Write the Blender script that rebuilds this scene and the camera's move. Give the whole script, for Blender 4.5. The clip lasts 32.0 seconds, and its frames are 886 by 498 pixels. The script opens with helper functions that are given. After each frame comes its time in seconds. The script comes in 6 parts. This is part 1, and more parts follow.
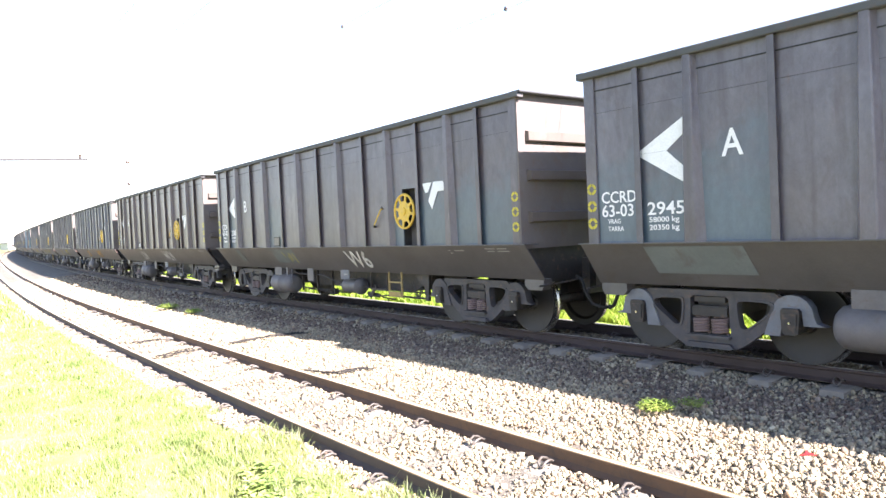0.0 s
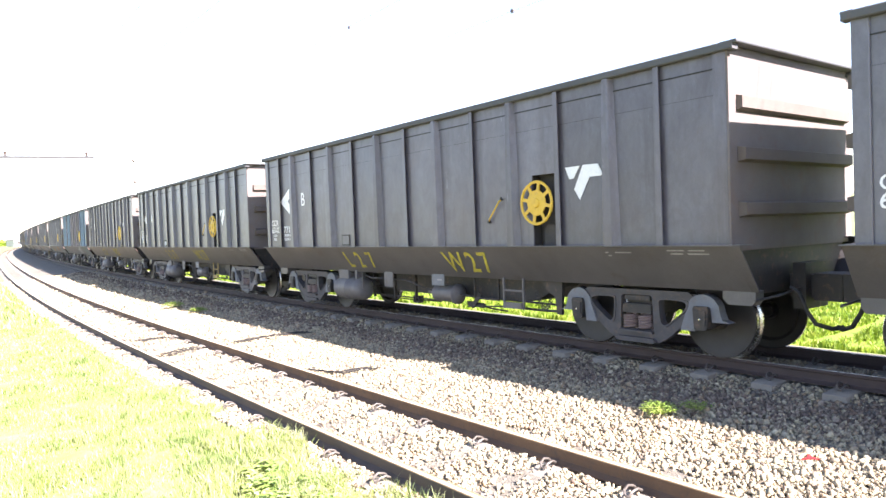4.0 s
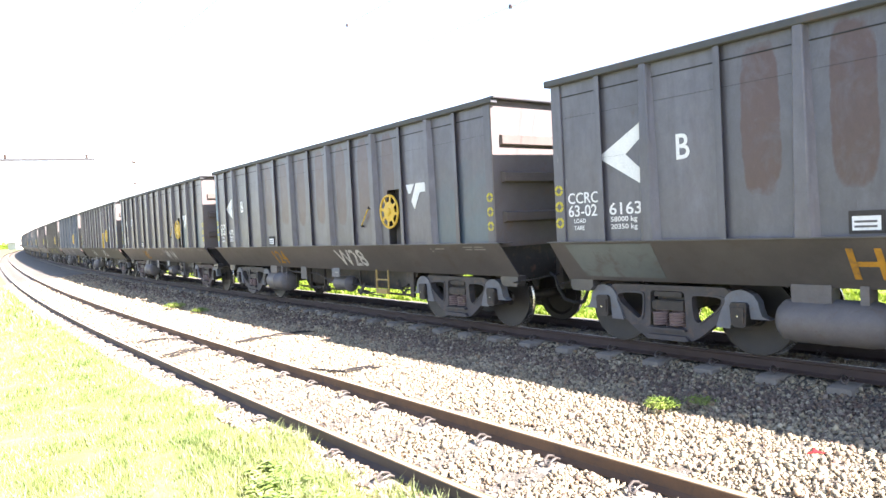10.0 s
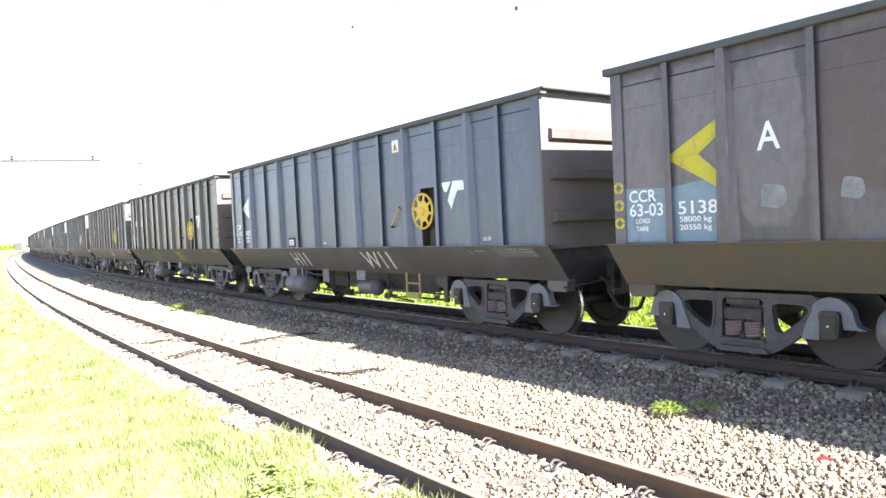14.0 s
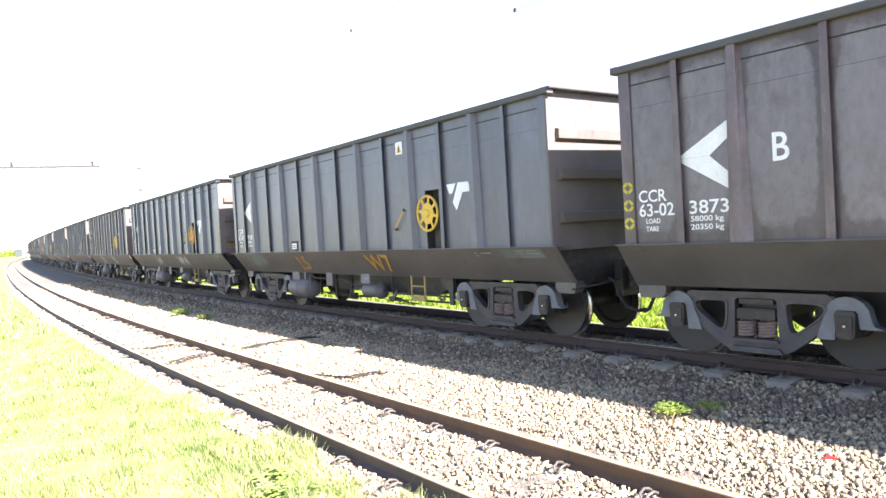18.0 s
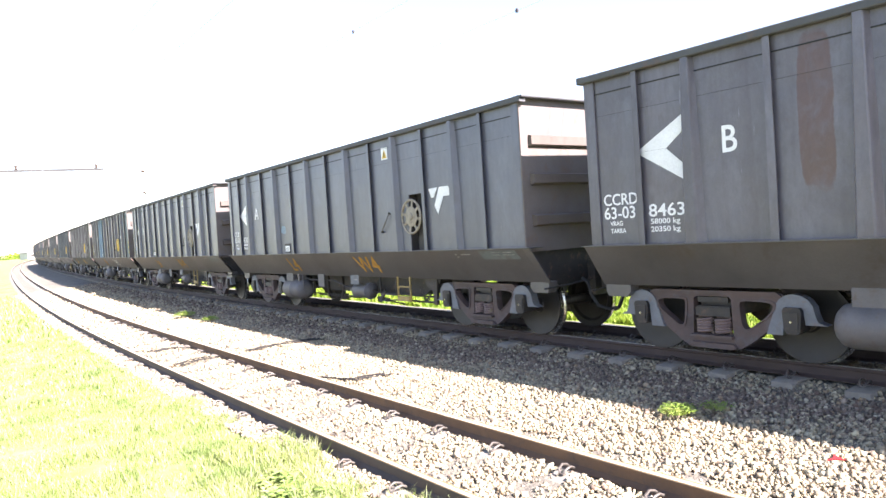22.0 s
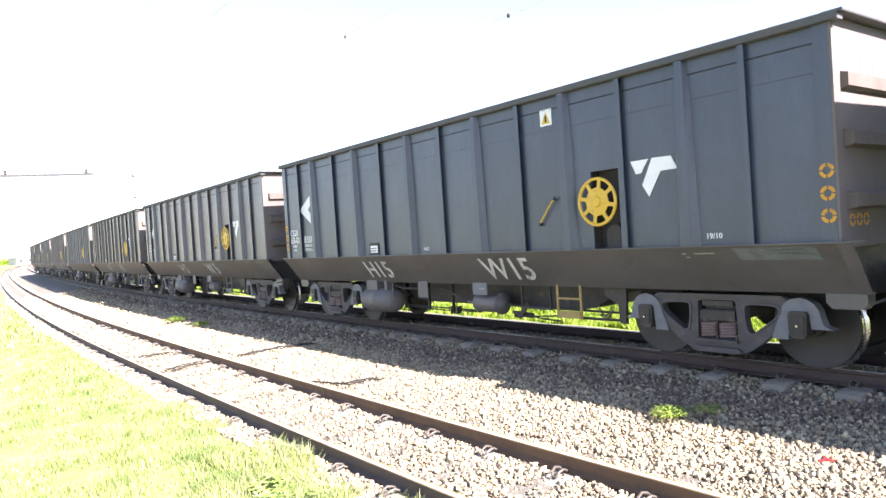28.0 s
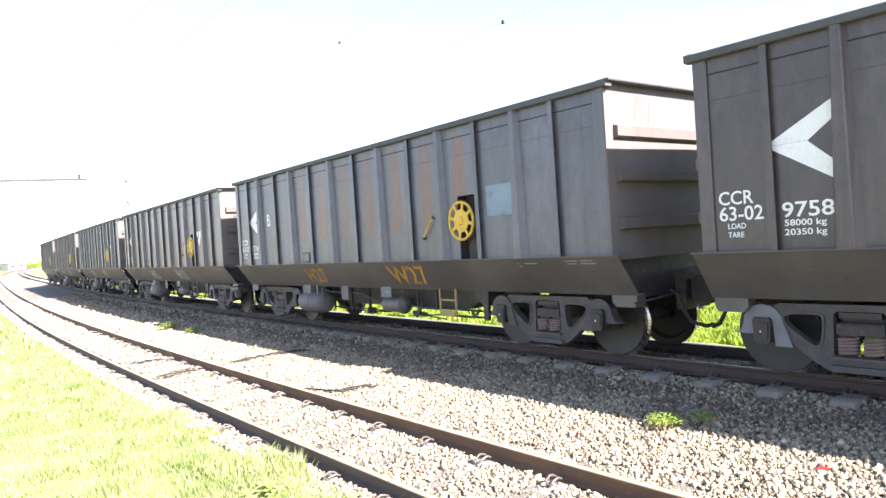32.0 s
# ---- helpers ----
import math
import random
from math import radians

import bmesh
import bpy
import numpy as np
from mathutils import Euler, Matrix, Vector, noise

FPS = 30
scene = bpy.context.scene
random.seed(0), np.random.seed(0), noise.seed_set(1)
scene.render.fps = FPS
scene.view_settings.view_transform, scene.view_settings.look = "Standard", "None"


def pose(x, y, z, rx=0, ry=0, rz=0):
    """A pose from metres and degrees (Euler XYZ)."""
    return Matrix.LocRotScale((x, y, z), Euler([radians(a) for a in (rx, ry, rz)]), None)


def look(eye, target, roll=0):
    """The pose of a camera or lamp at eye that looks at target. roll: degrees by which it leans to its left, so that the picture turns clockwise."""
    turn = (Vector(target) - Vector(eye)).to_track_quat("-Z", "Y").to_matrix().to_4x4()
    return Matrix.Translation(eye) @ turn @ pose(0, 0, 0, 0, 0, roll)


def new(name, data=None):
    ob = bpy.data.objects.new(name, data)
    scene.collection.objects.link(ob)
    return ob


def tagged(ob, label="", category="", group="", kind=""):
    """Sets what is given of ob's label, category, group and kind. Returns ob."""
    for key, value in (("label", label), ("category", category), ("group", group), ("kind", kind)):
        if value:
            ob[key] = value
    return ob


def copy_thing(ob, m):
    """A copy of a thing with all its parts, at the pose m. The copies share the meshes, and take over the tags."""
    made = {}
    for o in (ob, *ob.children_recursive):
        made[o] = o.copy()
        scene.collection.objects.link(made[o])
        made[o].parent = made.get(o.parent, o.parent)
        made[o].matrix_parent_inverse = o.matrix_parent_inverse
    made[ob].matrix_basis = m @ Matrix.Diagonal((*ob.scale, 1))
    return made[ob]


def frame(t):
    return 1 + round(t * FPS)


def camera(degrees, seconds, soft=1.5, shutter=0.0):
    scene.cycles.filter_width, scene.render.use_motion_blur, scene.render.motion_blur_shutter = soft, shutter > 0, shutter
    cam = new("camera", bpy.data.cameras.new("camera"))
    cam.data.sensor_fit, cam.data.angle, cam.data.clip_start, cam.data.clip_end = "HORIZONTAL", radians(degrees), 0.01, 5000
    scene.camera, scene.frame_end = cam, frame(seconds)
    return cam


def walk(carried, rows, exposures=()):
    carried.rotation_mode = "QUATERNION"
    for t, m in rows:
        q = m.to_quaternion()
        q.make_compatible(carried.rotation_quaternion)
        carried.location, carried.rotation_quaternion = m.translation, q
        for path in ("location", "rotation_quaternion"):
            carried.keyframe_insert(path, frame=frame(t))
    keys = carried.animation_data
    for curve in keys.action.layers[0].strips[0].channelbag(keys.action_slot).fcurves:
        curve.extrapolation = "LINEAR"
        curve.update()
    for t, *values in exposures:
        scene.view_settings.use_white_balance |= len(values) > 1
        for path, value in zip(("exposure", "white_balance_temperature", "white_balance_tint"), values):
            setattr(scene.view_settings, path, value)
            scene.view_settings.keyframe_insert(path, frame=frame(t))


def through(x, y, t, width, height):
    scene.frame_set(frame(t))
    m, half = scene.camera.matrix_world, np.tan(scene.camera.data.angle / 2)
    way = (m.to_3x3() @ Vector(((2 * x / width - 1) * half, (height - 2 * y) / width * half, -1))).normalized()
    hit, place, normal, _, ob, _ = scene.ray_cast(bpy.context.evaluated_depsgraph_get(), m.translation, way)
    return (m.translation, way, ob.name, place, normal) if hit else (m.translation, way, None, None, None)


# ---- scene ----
from mathutils import geometry

cam = camera(64.39, 32.0, 1.5)
CAMERA_ROWS = [
    (0, pose(-0.009, -0.004, 2.102, 87.267, 3.904, 51.124)),
    (0.5, pose(-0.000, -0.007, 2.109, 87.242, 3.724, 51.191)),
    (1, pose(0.007, -0.010, 2.106, 87.280, 3.459, 51.242)),
    (1.5, pose(0.012, -0.022, 2.105, 87.299, 3.326, 51.243)),
    (2, pose(-0.000, -0.018, 2.104, 87.308, 3.271, 51.333)),
    (2.5, pose(0.001, -0.027, 2.103, 87.349, 3.272, 51.457)),
    (3, pose(0.015, -0.027, 2.105, 87.349, 3.314, 51.530)),
    (3.5, pose(0.014, -0.029, 2.106, 87.347, 3.361, 51.521)),
    (5.5, pose(0.003, -0.006, 2.105, 87.359, 3.641, 51.387)),
    (6, pose(-0.000, -0.000, 2.112, 87.331, 3.781, 51.353)),
    (6.5, pose(0.000, 0.021, 2.103, 87.352, 3.998, 51.373)),
    (7, pose(-0.011, 0.019, 2.104, 87.350, 4.159, 51.283)),
    (7.5, pose(-0.019, 0.020, 2.113, 87.267, 4.229, 51.260)),
    (8, pose(-0.020, 0.013, 2.109, 87.263, 4.225, 51.219)),
    (8.5, pose(-0.016, 0.019, 2.111, 87.209, 4.220, 51.289)),
    (9, pose(-0.012, 0.008, 2.111, 87.201, 4.228, 51.356)),
    (9.5, pose(-0.013, 0.003, 2.106, 87.143, 4.223, 51.458)),
    (10, pose(-0.010, -0.004, 2.107, 87.133, 4.161, 51.567)),
    (10.5, pose(-0.016, -0.009, 2.099, 87.192, 3.989, 51.632)),
    (11, pose(-0.029, -0.004, 2.108, 87.186, 3.723, 51.840)),
    (11.5, pose(-0.033, -0.004, 2.112, 87.235, 3.514, 51.953)),
    (12, pose(-0.031, -0.006, 2.110, 87.264, 3.523, 51.972)),
    (12.5, pose(-0.030, -0.003, 2.113, 87.258, 3.620, 52.005)),
    (13, pose(-0.038, 0.003, 2.111, 87.277, 3.750, 51.994)),
    (13.5, pose(-0.042, 0.014, 2.118, 87.241, 3.931, 51.993)),
    (14, pose(-0.043, 0.015, 2.114, 87.302, 4.012, 51.963)),
    (14.5, pose(-0.057, 0.013, 2.115, 87.383, 4.102, 51.911)),
    (16.5, pose(-0.041, 0.010, 2.118, 87.510, 4.531, 51.954)),
    (17, pose(-0.045, 0.017, 2.116, 87.471, 4.581, 51.962)),
    (17.5, pose(-0.048, 0.010, 2.116, 87.502, 4.551, 51.949)),
    (18, pose(-0.057, 0.014, 2.113, 87.506, 4.553, 51.955)),
    (18.5, pose(-0.054, 0.014, 2.122, 87.448, 4.552, 51.980)),
    (19, pose(-0.059, 0.019, 2.117, 87.513, 4.627, 52.022)),
    (19.5, pose(-0.058, 0.016, 2.121, 87.551, 4.651, 52.044)),
    (20, pose(-0.059, 0.014, 2.117, 87.590, 4.686, 52.041)),
    (20.5, pose(-0.054, 0.020, 2.116, 87.629, 4.757, 52.120)),
    (21, pose(-0.061, 0.019, 2.120, 87.620, 4.825, 52.095)),
    (21.5, pose(-0.059, 0.021, 2.117, 87.639, 4.881, 52.165)),
    (22, pose(-0.065, 0.028, 2.128, 87.550, 4.934, 52.238)),
    (22.5, pose(-0.060, 0.028, 2.124, 87.534, 4.837, 52.257)),
    (23, pose(-0.068, 0.030, 2.123, 87.456, 4.756, 52.297)),
    (23.5, pose(-0.062, 0.028, 2.117, 87.404, 4.837, 52.320)),
    (24, pose(-0.046, 0.024, 2.121, 87.380, 5.027, 52.347)),
    (24.5, pose(-0.040, 0.020, 2.117, 87.400, 5.094, 52.325)),
    (25, pose(-0.049, 0.023, 2.112, 87.426, 5.142, 52.227)),
    (25.5, pose(-0.043, 0.031, 2.120, 87.433, 5.284, 52.153)),
    (27.5, pose(-0.057, 0.019, 2.118, 87.783, 5.050, 51.663)),
    (28, pose(-0.058, 0.012, 2.119, 87.884, 5.009, 51.569)),
    (28.5, pose(-0.054, 0.014, 2.121, 87.981, 4.977, 51.557)),
    (29, pose(-0.059, 0.012, 2.129, 88.051, 4.978, 51.490)),
    (29.5, pose(-0.071, 0.022, 2.121, 88.154, 4.906, 51.414)),
    (30, pose(-0.076, 0.015, 2.124, 88.253, 4.898, 51.347)),
    (30.5, pose(-0.074, 0.021, 2.127, 88.253, 4.871, 51.284)),
    (31, pose(-0.083, 0.033, 2.122, 88.289, 4.888, 51.230)),
    (31.5, pose(-0.086, 0.026, 2.124, 88.328, 4.854, 51.158)),
    (32, pose(-0.084, 0.034, 2.125, 88.315, 4.925, 51.095)),
]
walk(cam, CAMERA_ROWS, [(0.0, 2.66, 6420, 23), (18.0, 2.64, 6420, 23), (25.0, 2.58, 6420, 23), (32.0, 2.56, 6420, 23)])

# ---------------------------------------------------------------- light
SUN_WAY = Vector((5.05, 0.82, 3.68)).normalized()          # towards the sun
sun_ob = new("sun", bpy.data.lights.new("sun", "SUN"))
sun_ob.data.energy, sun_ob.data.angle, sun_ob.data.color = 5.0, radians(0.55), (1.0, 0.95, 0.87)
sun_ob.matrix_world = look(SUN_WAY * 40, (0, 0, 0))
world = bpy.data.worlds.new("sky")
scene.world = world
world.use_nodes = True
wn = world.node_tree
sky = wn.nodes.new("ShaderNodeTexSky")
sky.sky_type, sky.sun_disc = "NISHITA", False
sky.sun_elevation = math.asin(SUN_WAY.z)
sky.sun_rotation = math.atan2(SUN_WAY.x, SUN_WAY.y)
sky.air_density, sky.dust_density, sky.ozone_density = 1.0, 0.35, 1.0
haze = wn.nodes.new("ShaderNodeHueSaturation")
haze.inputs["Saturation"].default_value = 0.95
wn.links.new(sky.outputs[0], haze.inputs["Color"])
wn.links.new(haze.outputs[0], wn.nodes["Background"].inputs[0])
wn.nodes["Background"].inputs[1].default_value = 0.072

# ---------------------------------------------------------------- the line of the tracks
GAUGE = 1.137                      # between the middles of the two rail heads
NEAR_Y, SPACING = 3.901, 4.338     # middle of the near track; distance to the train's track
NEAR_CANT, FAR_CANT, FAR_Z = -0.0492, 0.0297, 0.2227
U0, U1, DU = -460.0, 90.0, 0.5
_u = np.arange(U0, U1 + DU / 2, DU)
_bend = 0.002458 + 2.6145e-05 * _u
_turn = np.cumsum(np.where(_u > -30.0, _bend, 0.0003 + 0.001374 * np.exp(np.minimum(_u + 30.0, 0.0) / 15.0))) * DU
_zero = int(round(-U0 / DU))
_turn = _turn - _turn[_zero]
_x = np.cumsum(np.cos(_turn)) * DU
_y = np.cumsum(np.sin(_turn)) * DU
_x, _y = _x - _x[_zero], _y - _y[_zero] + NEAR_Y


def on_line(u, off):
    """Plan point and heading at u along the near track's middle, off metres beyond it."""
    h = np.interp(u, _u, _turn)
    return np.interp(u, _u, _x) - off * np.sin(h), np.interp(u, _u, _y) + off * np.cos(h), h


def middle_y(x):
    return np.interp(x, _x, _y)


# ---------------------------------------------------------------- meshes
class Geo:
    """Collects the faces of one mesh."""

    def __init__(self):
        self.v, self.f = [], []

    def add(self, verts, faces):
        n = len(self.v)
        self.v.extend(verts)
        self.f.extend([tuple(i + n for i in f) for f in faces])
        return self

    def box(self, x0, x1, y0, y1, z0, z1):
        v = [(x, y, z) for z in (z0, z1) for x, y in ((x0, y0), (x1, y0), (x1, y1), (x0, y1))]
        return self.add(v, [(3, 2, 1, 0), (4, 5, 6, 7), (0, 1, 5, 4), (1, 2, 6, 5), (2, 3, 7, 6), (3, 0, 4, 7)])

    def prism(self, poly, a, b, axis="y"):
        """A polygon drawn out from a to b. axis y: poly in (x, z); x: in (y, z); z: in (x, y)."""
        def place(p, c):
            return {"y": (p[0], c, p[1]), "x": (c, p[0], p[1]), "z": (p[0], p[1], c)}[axis]
        n = len(poly)
        v = [place(p, a) for p in poly] + [place(p, b) for p in poly]
        f = [tuple(range(n)), tuple(range(2 * n - 1, n - 1, -1))]
        f += [(i, i + n, (i + 1) % n + n, (i + 1) % n) for i in range(n)]
        return self.add(v, f)

    def loft(self, rings, closed=True, caps=True):
        n = len(rings[0])
        v = [p for r in rings for p in r]
        f = []
        for k in range(len(rings) - 1):
            for i in range(n if closed else n - 1):
                j = (i + 1) % n
                f.append((k * n + i, k * n + j, (k + 1) * n + j, (k + 1) * n + i))
        if caps:
            f += [tuple(range(n - 1, -1, -1)), tuple(range((len(rings) - 1) * n, len(rings) * n))]
        return self.add(v, f)

    def tube(self, path, r, n=8):
        """A round bar along the points of path; r is a radius or one for each point."""
        pts = [Vector(p) for p in path]
        rings = []
        for i, p in enumerate(pts):
            d = (pts[min(i + 1, len(pts) - 1)] - pts[max(i - 1, 0)]).normalized()
            a = d.orthogonal().normalized() if abs(d.z) > 0.9 else d.cross(Vector((0, 0, 1))).normalized()
            b = d.cross(a)
            q = r[i] if isinstance(r, (list, tuple)) else r
            rings.append([tuple(p + q * (math.cos(t) * a + math.sin(t) * b)) for t in [2 * math.pi * k / n for k in range(n)]])
        return self.loft(rings)

    def ring(self, cx, cy, cz, r, tr, n=28, m=6, axis="y"):
        """A torus whose axis is y."""
        rings = []
        for i in range(n + 1):
            a = 2 * math.pi * i / n
            rings.append([(cx + (r + tr * math.cos(b)) * math.cos(a), cy + tr * math.sin(b), cz + (r + tr * math.cos(b)) * math.sin(a)) for b in [2 * math.pi * k / m for k in range(m)]])
        return self.loft(rings, caps=False)

    def lathe(self, prof, n=28, cx=0.0, cz=0.0):
        """Profile of (radius, y) turned about the y axis."""
        rings = [[(cx + r * math.cos(a), y, cz + r * math.sin(a)) for a in [2 * math.pi * k / n for k in range(n)]] for r, y in prof]
        return self.loft(rings)

    def plate(self, outer, holes, a, b):
        """A flat plate in (x, z) with holes, from y a to y b."""
        loops = [outer] + holes
        tris = geometry.tessellate_polygon([[Vector((x, z, 0)) for x, z in lp] for lp in loops])
        pts = [p for lp in loops for p in lp]
        n = len(pts)
        f = [tuple(t) for t in tris] + [tuple(i + n for i in reversed(t)) for t in tris]
        k = 0
        for lp in loops:
            f += [(k + i, k + (i + 1) % len(lp), k + (i + 1) % len(lp) + n, k + i + n) for i in range(len(lp))]
            k += len(lp)
        return self.add([(x, a, z) for x, z in pts] + [(x, b, z) for x, z in pts], f)

    def mesh(self, name, material, smooth=False):
        me = bpy.data.meshes.new(name)
        me.from_pydata(self.v, [], self.f)
        bm = bmesh.new()
        bm.from_mesh(me)
        bmesh.ops.recalc_face_normals(bm, faces=bm.faces)
        bm.to_mesh(me)
        bm.free()
        if smooth:
            me.shade_smooth()
            me.set_sharp_from_angle(angle=radians(38))
        if material:
            me.materials.append(material)
        return me


def part(name, geo, material, parent, label="", smooth=False, at=None):
    """Links a Geo or a mesh as one object under parent."""
    me = geo.mesh(name, material, smooth) if isinstance(geo, Geo) else geo
    ob = new(name, me)
    ob.parent = parent
    if at is not None:
        ob.matrix_basis = at
    return tagged(ob, label) if label else ob


def empty(name, label, category, group="", kind=""):
    ob = new(name)
    ob.empty_display_size = 0.3
    return tagged(ob, label, category, group, kind)


# ---------------------------------------------------------------- materials
def ramp_node(nt, fac, stops):
    r = nt.nodes.new("ShaderNodeValToRGB")
    while len(r.color_ramp.elements) < len(stops):
        r.color_ramp.elements.new(0.5)
    for e, (pos, col) in zip(r.color_ramp.elements, stops):
        e.position, e.color = pos, (*col, 1) if len(col) == 3 else col
    nt.links.new(fac, r.inputs[0])
    return r.outputs[0]


def noise_node(nt, vec, scale, detail=4.0, rough=0.6, dist=0.0):
    n = nt.nodes.new("ShaderNodeTexNoise")
    n.inputs["Scale"].default_value, n.inputs["Detail"].default_value = scale, detail
    n.inputs["Roughness"].default_value, n.inputs["Distortion"].default_value = rough, dist
    nt.links.new(vec, n.inputs["Vector"])
    return n.outputs[0]


def mix_node(nt, fac, a, b, blend="MIX"):
    m = nt.nodes.new("ShaderNodeMix")
    m.data_type, m.blend_type = "RGBA", blend
    for sock, val in ((m.inputs[0], fac), (m.inputs[6], a), (m.inputs[7], b)):
        if isinstance(val, bpy.types.NodeSocket):
            nt.links.new(val, sock)
        elif isinstance(val, (int, float)):
            sock.default_value = val
        else:
            sock.default_value = (*val, 1)
    return m.outputs[2]


def math_node(nt, op, a, b=0.0, c=0.0, clamp=False):
    m = nt.nodes.new("ShaderNodeMath")
    m.operation, m.use_clamp = op, clamp
    for sock, val in zip(m.inputs, (a, b, c)):
        if isinstance(val, bpy.types.NodeSocket):
            nt.links.new(val, sock)
        else:
            sock.default_value = val
    return m.outputs[0]


def shader(name, rough=0.7, metallic=0.0):
    m = bpy.data.materials.new(name)
    m.use_nodes = True
    nt = m.node_tree
    b = nt.nodes["Principled BSDF"]
    b.inputs["Roughness"].default_value, b.inputs["Metallic"].default_value = rough, metallic
    co = nt.nodes.new("ShaderNodeTexCoord")
    return m, nt, b, co.outputs["Object"]


def stretch(nt, vec, s):
    mp = nt.nodes.new("ShaderNodeMapping")
    mp.inputs["Scale"].default_value = s
    nt.links.new(vec, mp.inputs["Vector"])
    return mp.outputs[0]


def bump(nt, b, height, strength, distance=0.01):
    n = nt.nodes.new("ShaderNodeBump")
    n.inputs["Strength"].default_value, n.inputs["Distance"].default_value = strength, distance
    nt.links.new(height, n.inputs["Height"])
    nt.links.new(n.outputs[0], b.inputs["Normal"])


def shifted(nt, vec, by=37.0):
    """Moves a pattern by each object's own random number."""
    oi = nt.nodes.new("ShaderNodeObjectInfo")
    cv = nt.nodes.new("ShaderNodeVectorMath")
    cv.operation = "MULTIPLY_ADD"
    comb = nt.nodes.new("ShaderNodeCombineXYZ")
    for i in range(3):
        nt.links.new(oi.outputs["Random"], comb.inputs[i])
    cv.inputs[1].default_value = (by, by * 1.7, by * 0.6)
    nt.links.new(comb.outputs[0], cv.inputs[0])
    nt.links.new(vec, cv.inputs[2])
    return cv.outputs[0]


def worn(name, a, b, rough=0.7, metallic=0.0, scale=3.0, fine=40.0, relief=0.15, spread=0.5, stain=None, amount=0.4):
    """Two colours in soft patches, fine grain, optional stains."""
    m, nt, bs, vec = shader(name, rough, metallic)
    vec = shifted(nt, vec)
    big = noise_node(nt, vec, scale, 5, 0.65)
    small = noise_node(nt, vec, fine, 3, 0.7)
    col = ramp_node(nt, big, [(0.5 - spread / 2, a), (0.5 + spread / 2, b)])
    col = mix_node(nt, 0.35, col, ramp_node(nt, small, [(0.3, (0.55, 0.55, 0.55)), (0.7, (1.0, 1.0, 1.0))]), "MULTIPLY")
    if stain:
        f = ramp_node(nt, noise_node(nt, vec, scale * 2.3, 6, 0.7, 0.4), [(0.62 - amount * 0.25, (0, 0, 0)), (0.72, (1, 1, 1))])
        col = mix_node(nt, f, col, stain)
    nt.links.new(col, bs.inputs["Base Color"])
    r = nt.nodes.new("ShaderNodeMapRange")
    r.inputs[3].default_value, r.inputs[4].default_value = max(rough - 0.15, 0.05), min(rough + 0.15, 1)
    nt.links.new(small, r.inputs[0])
    nt.links.new(r.outputs[0], bs.inputs["Roughness"])
    bump(nt, bs, small, relief)
    return m


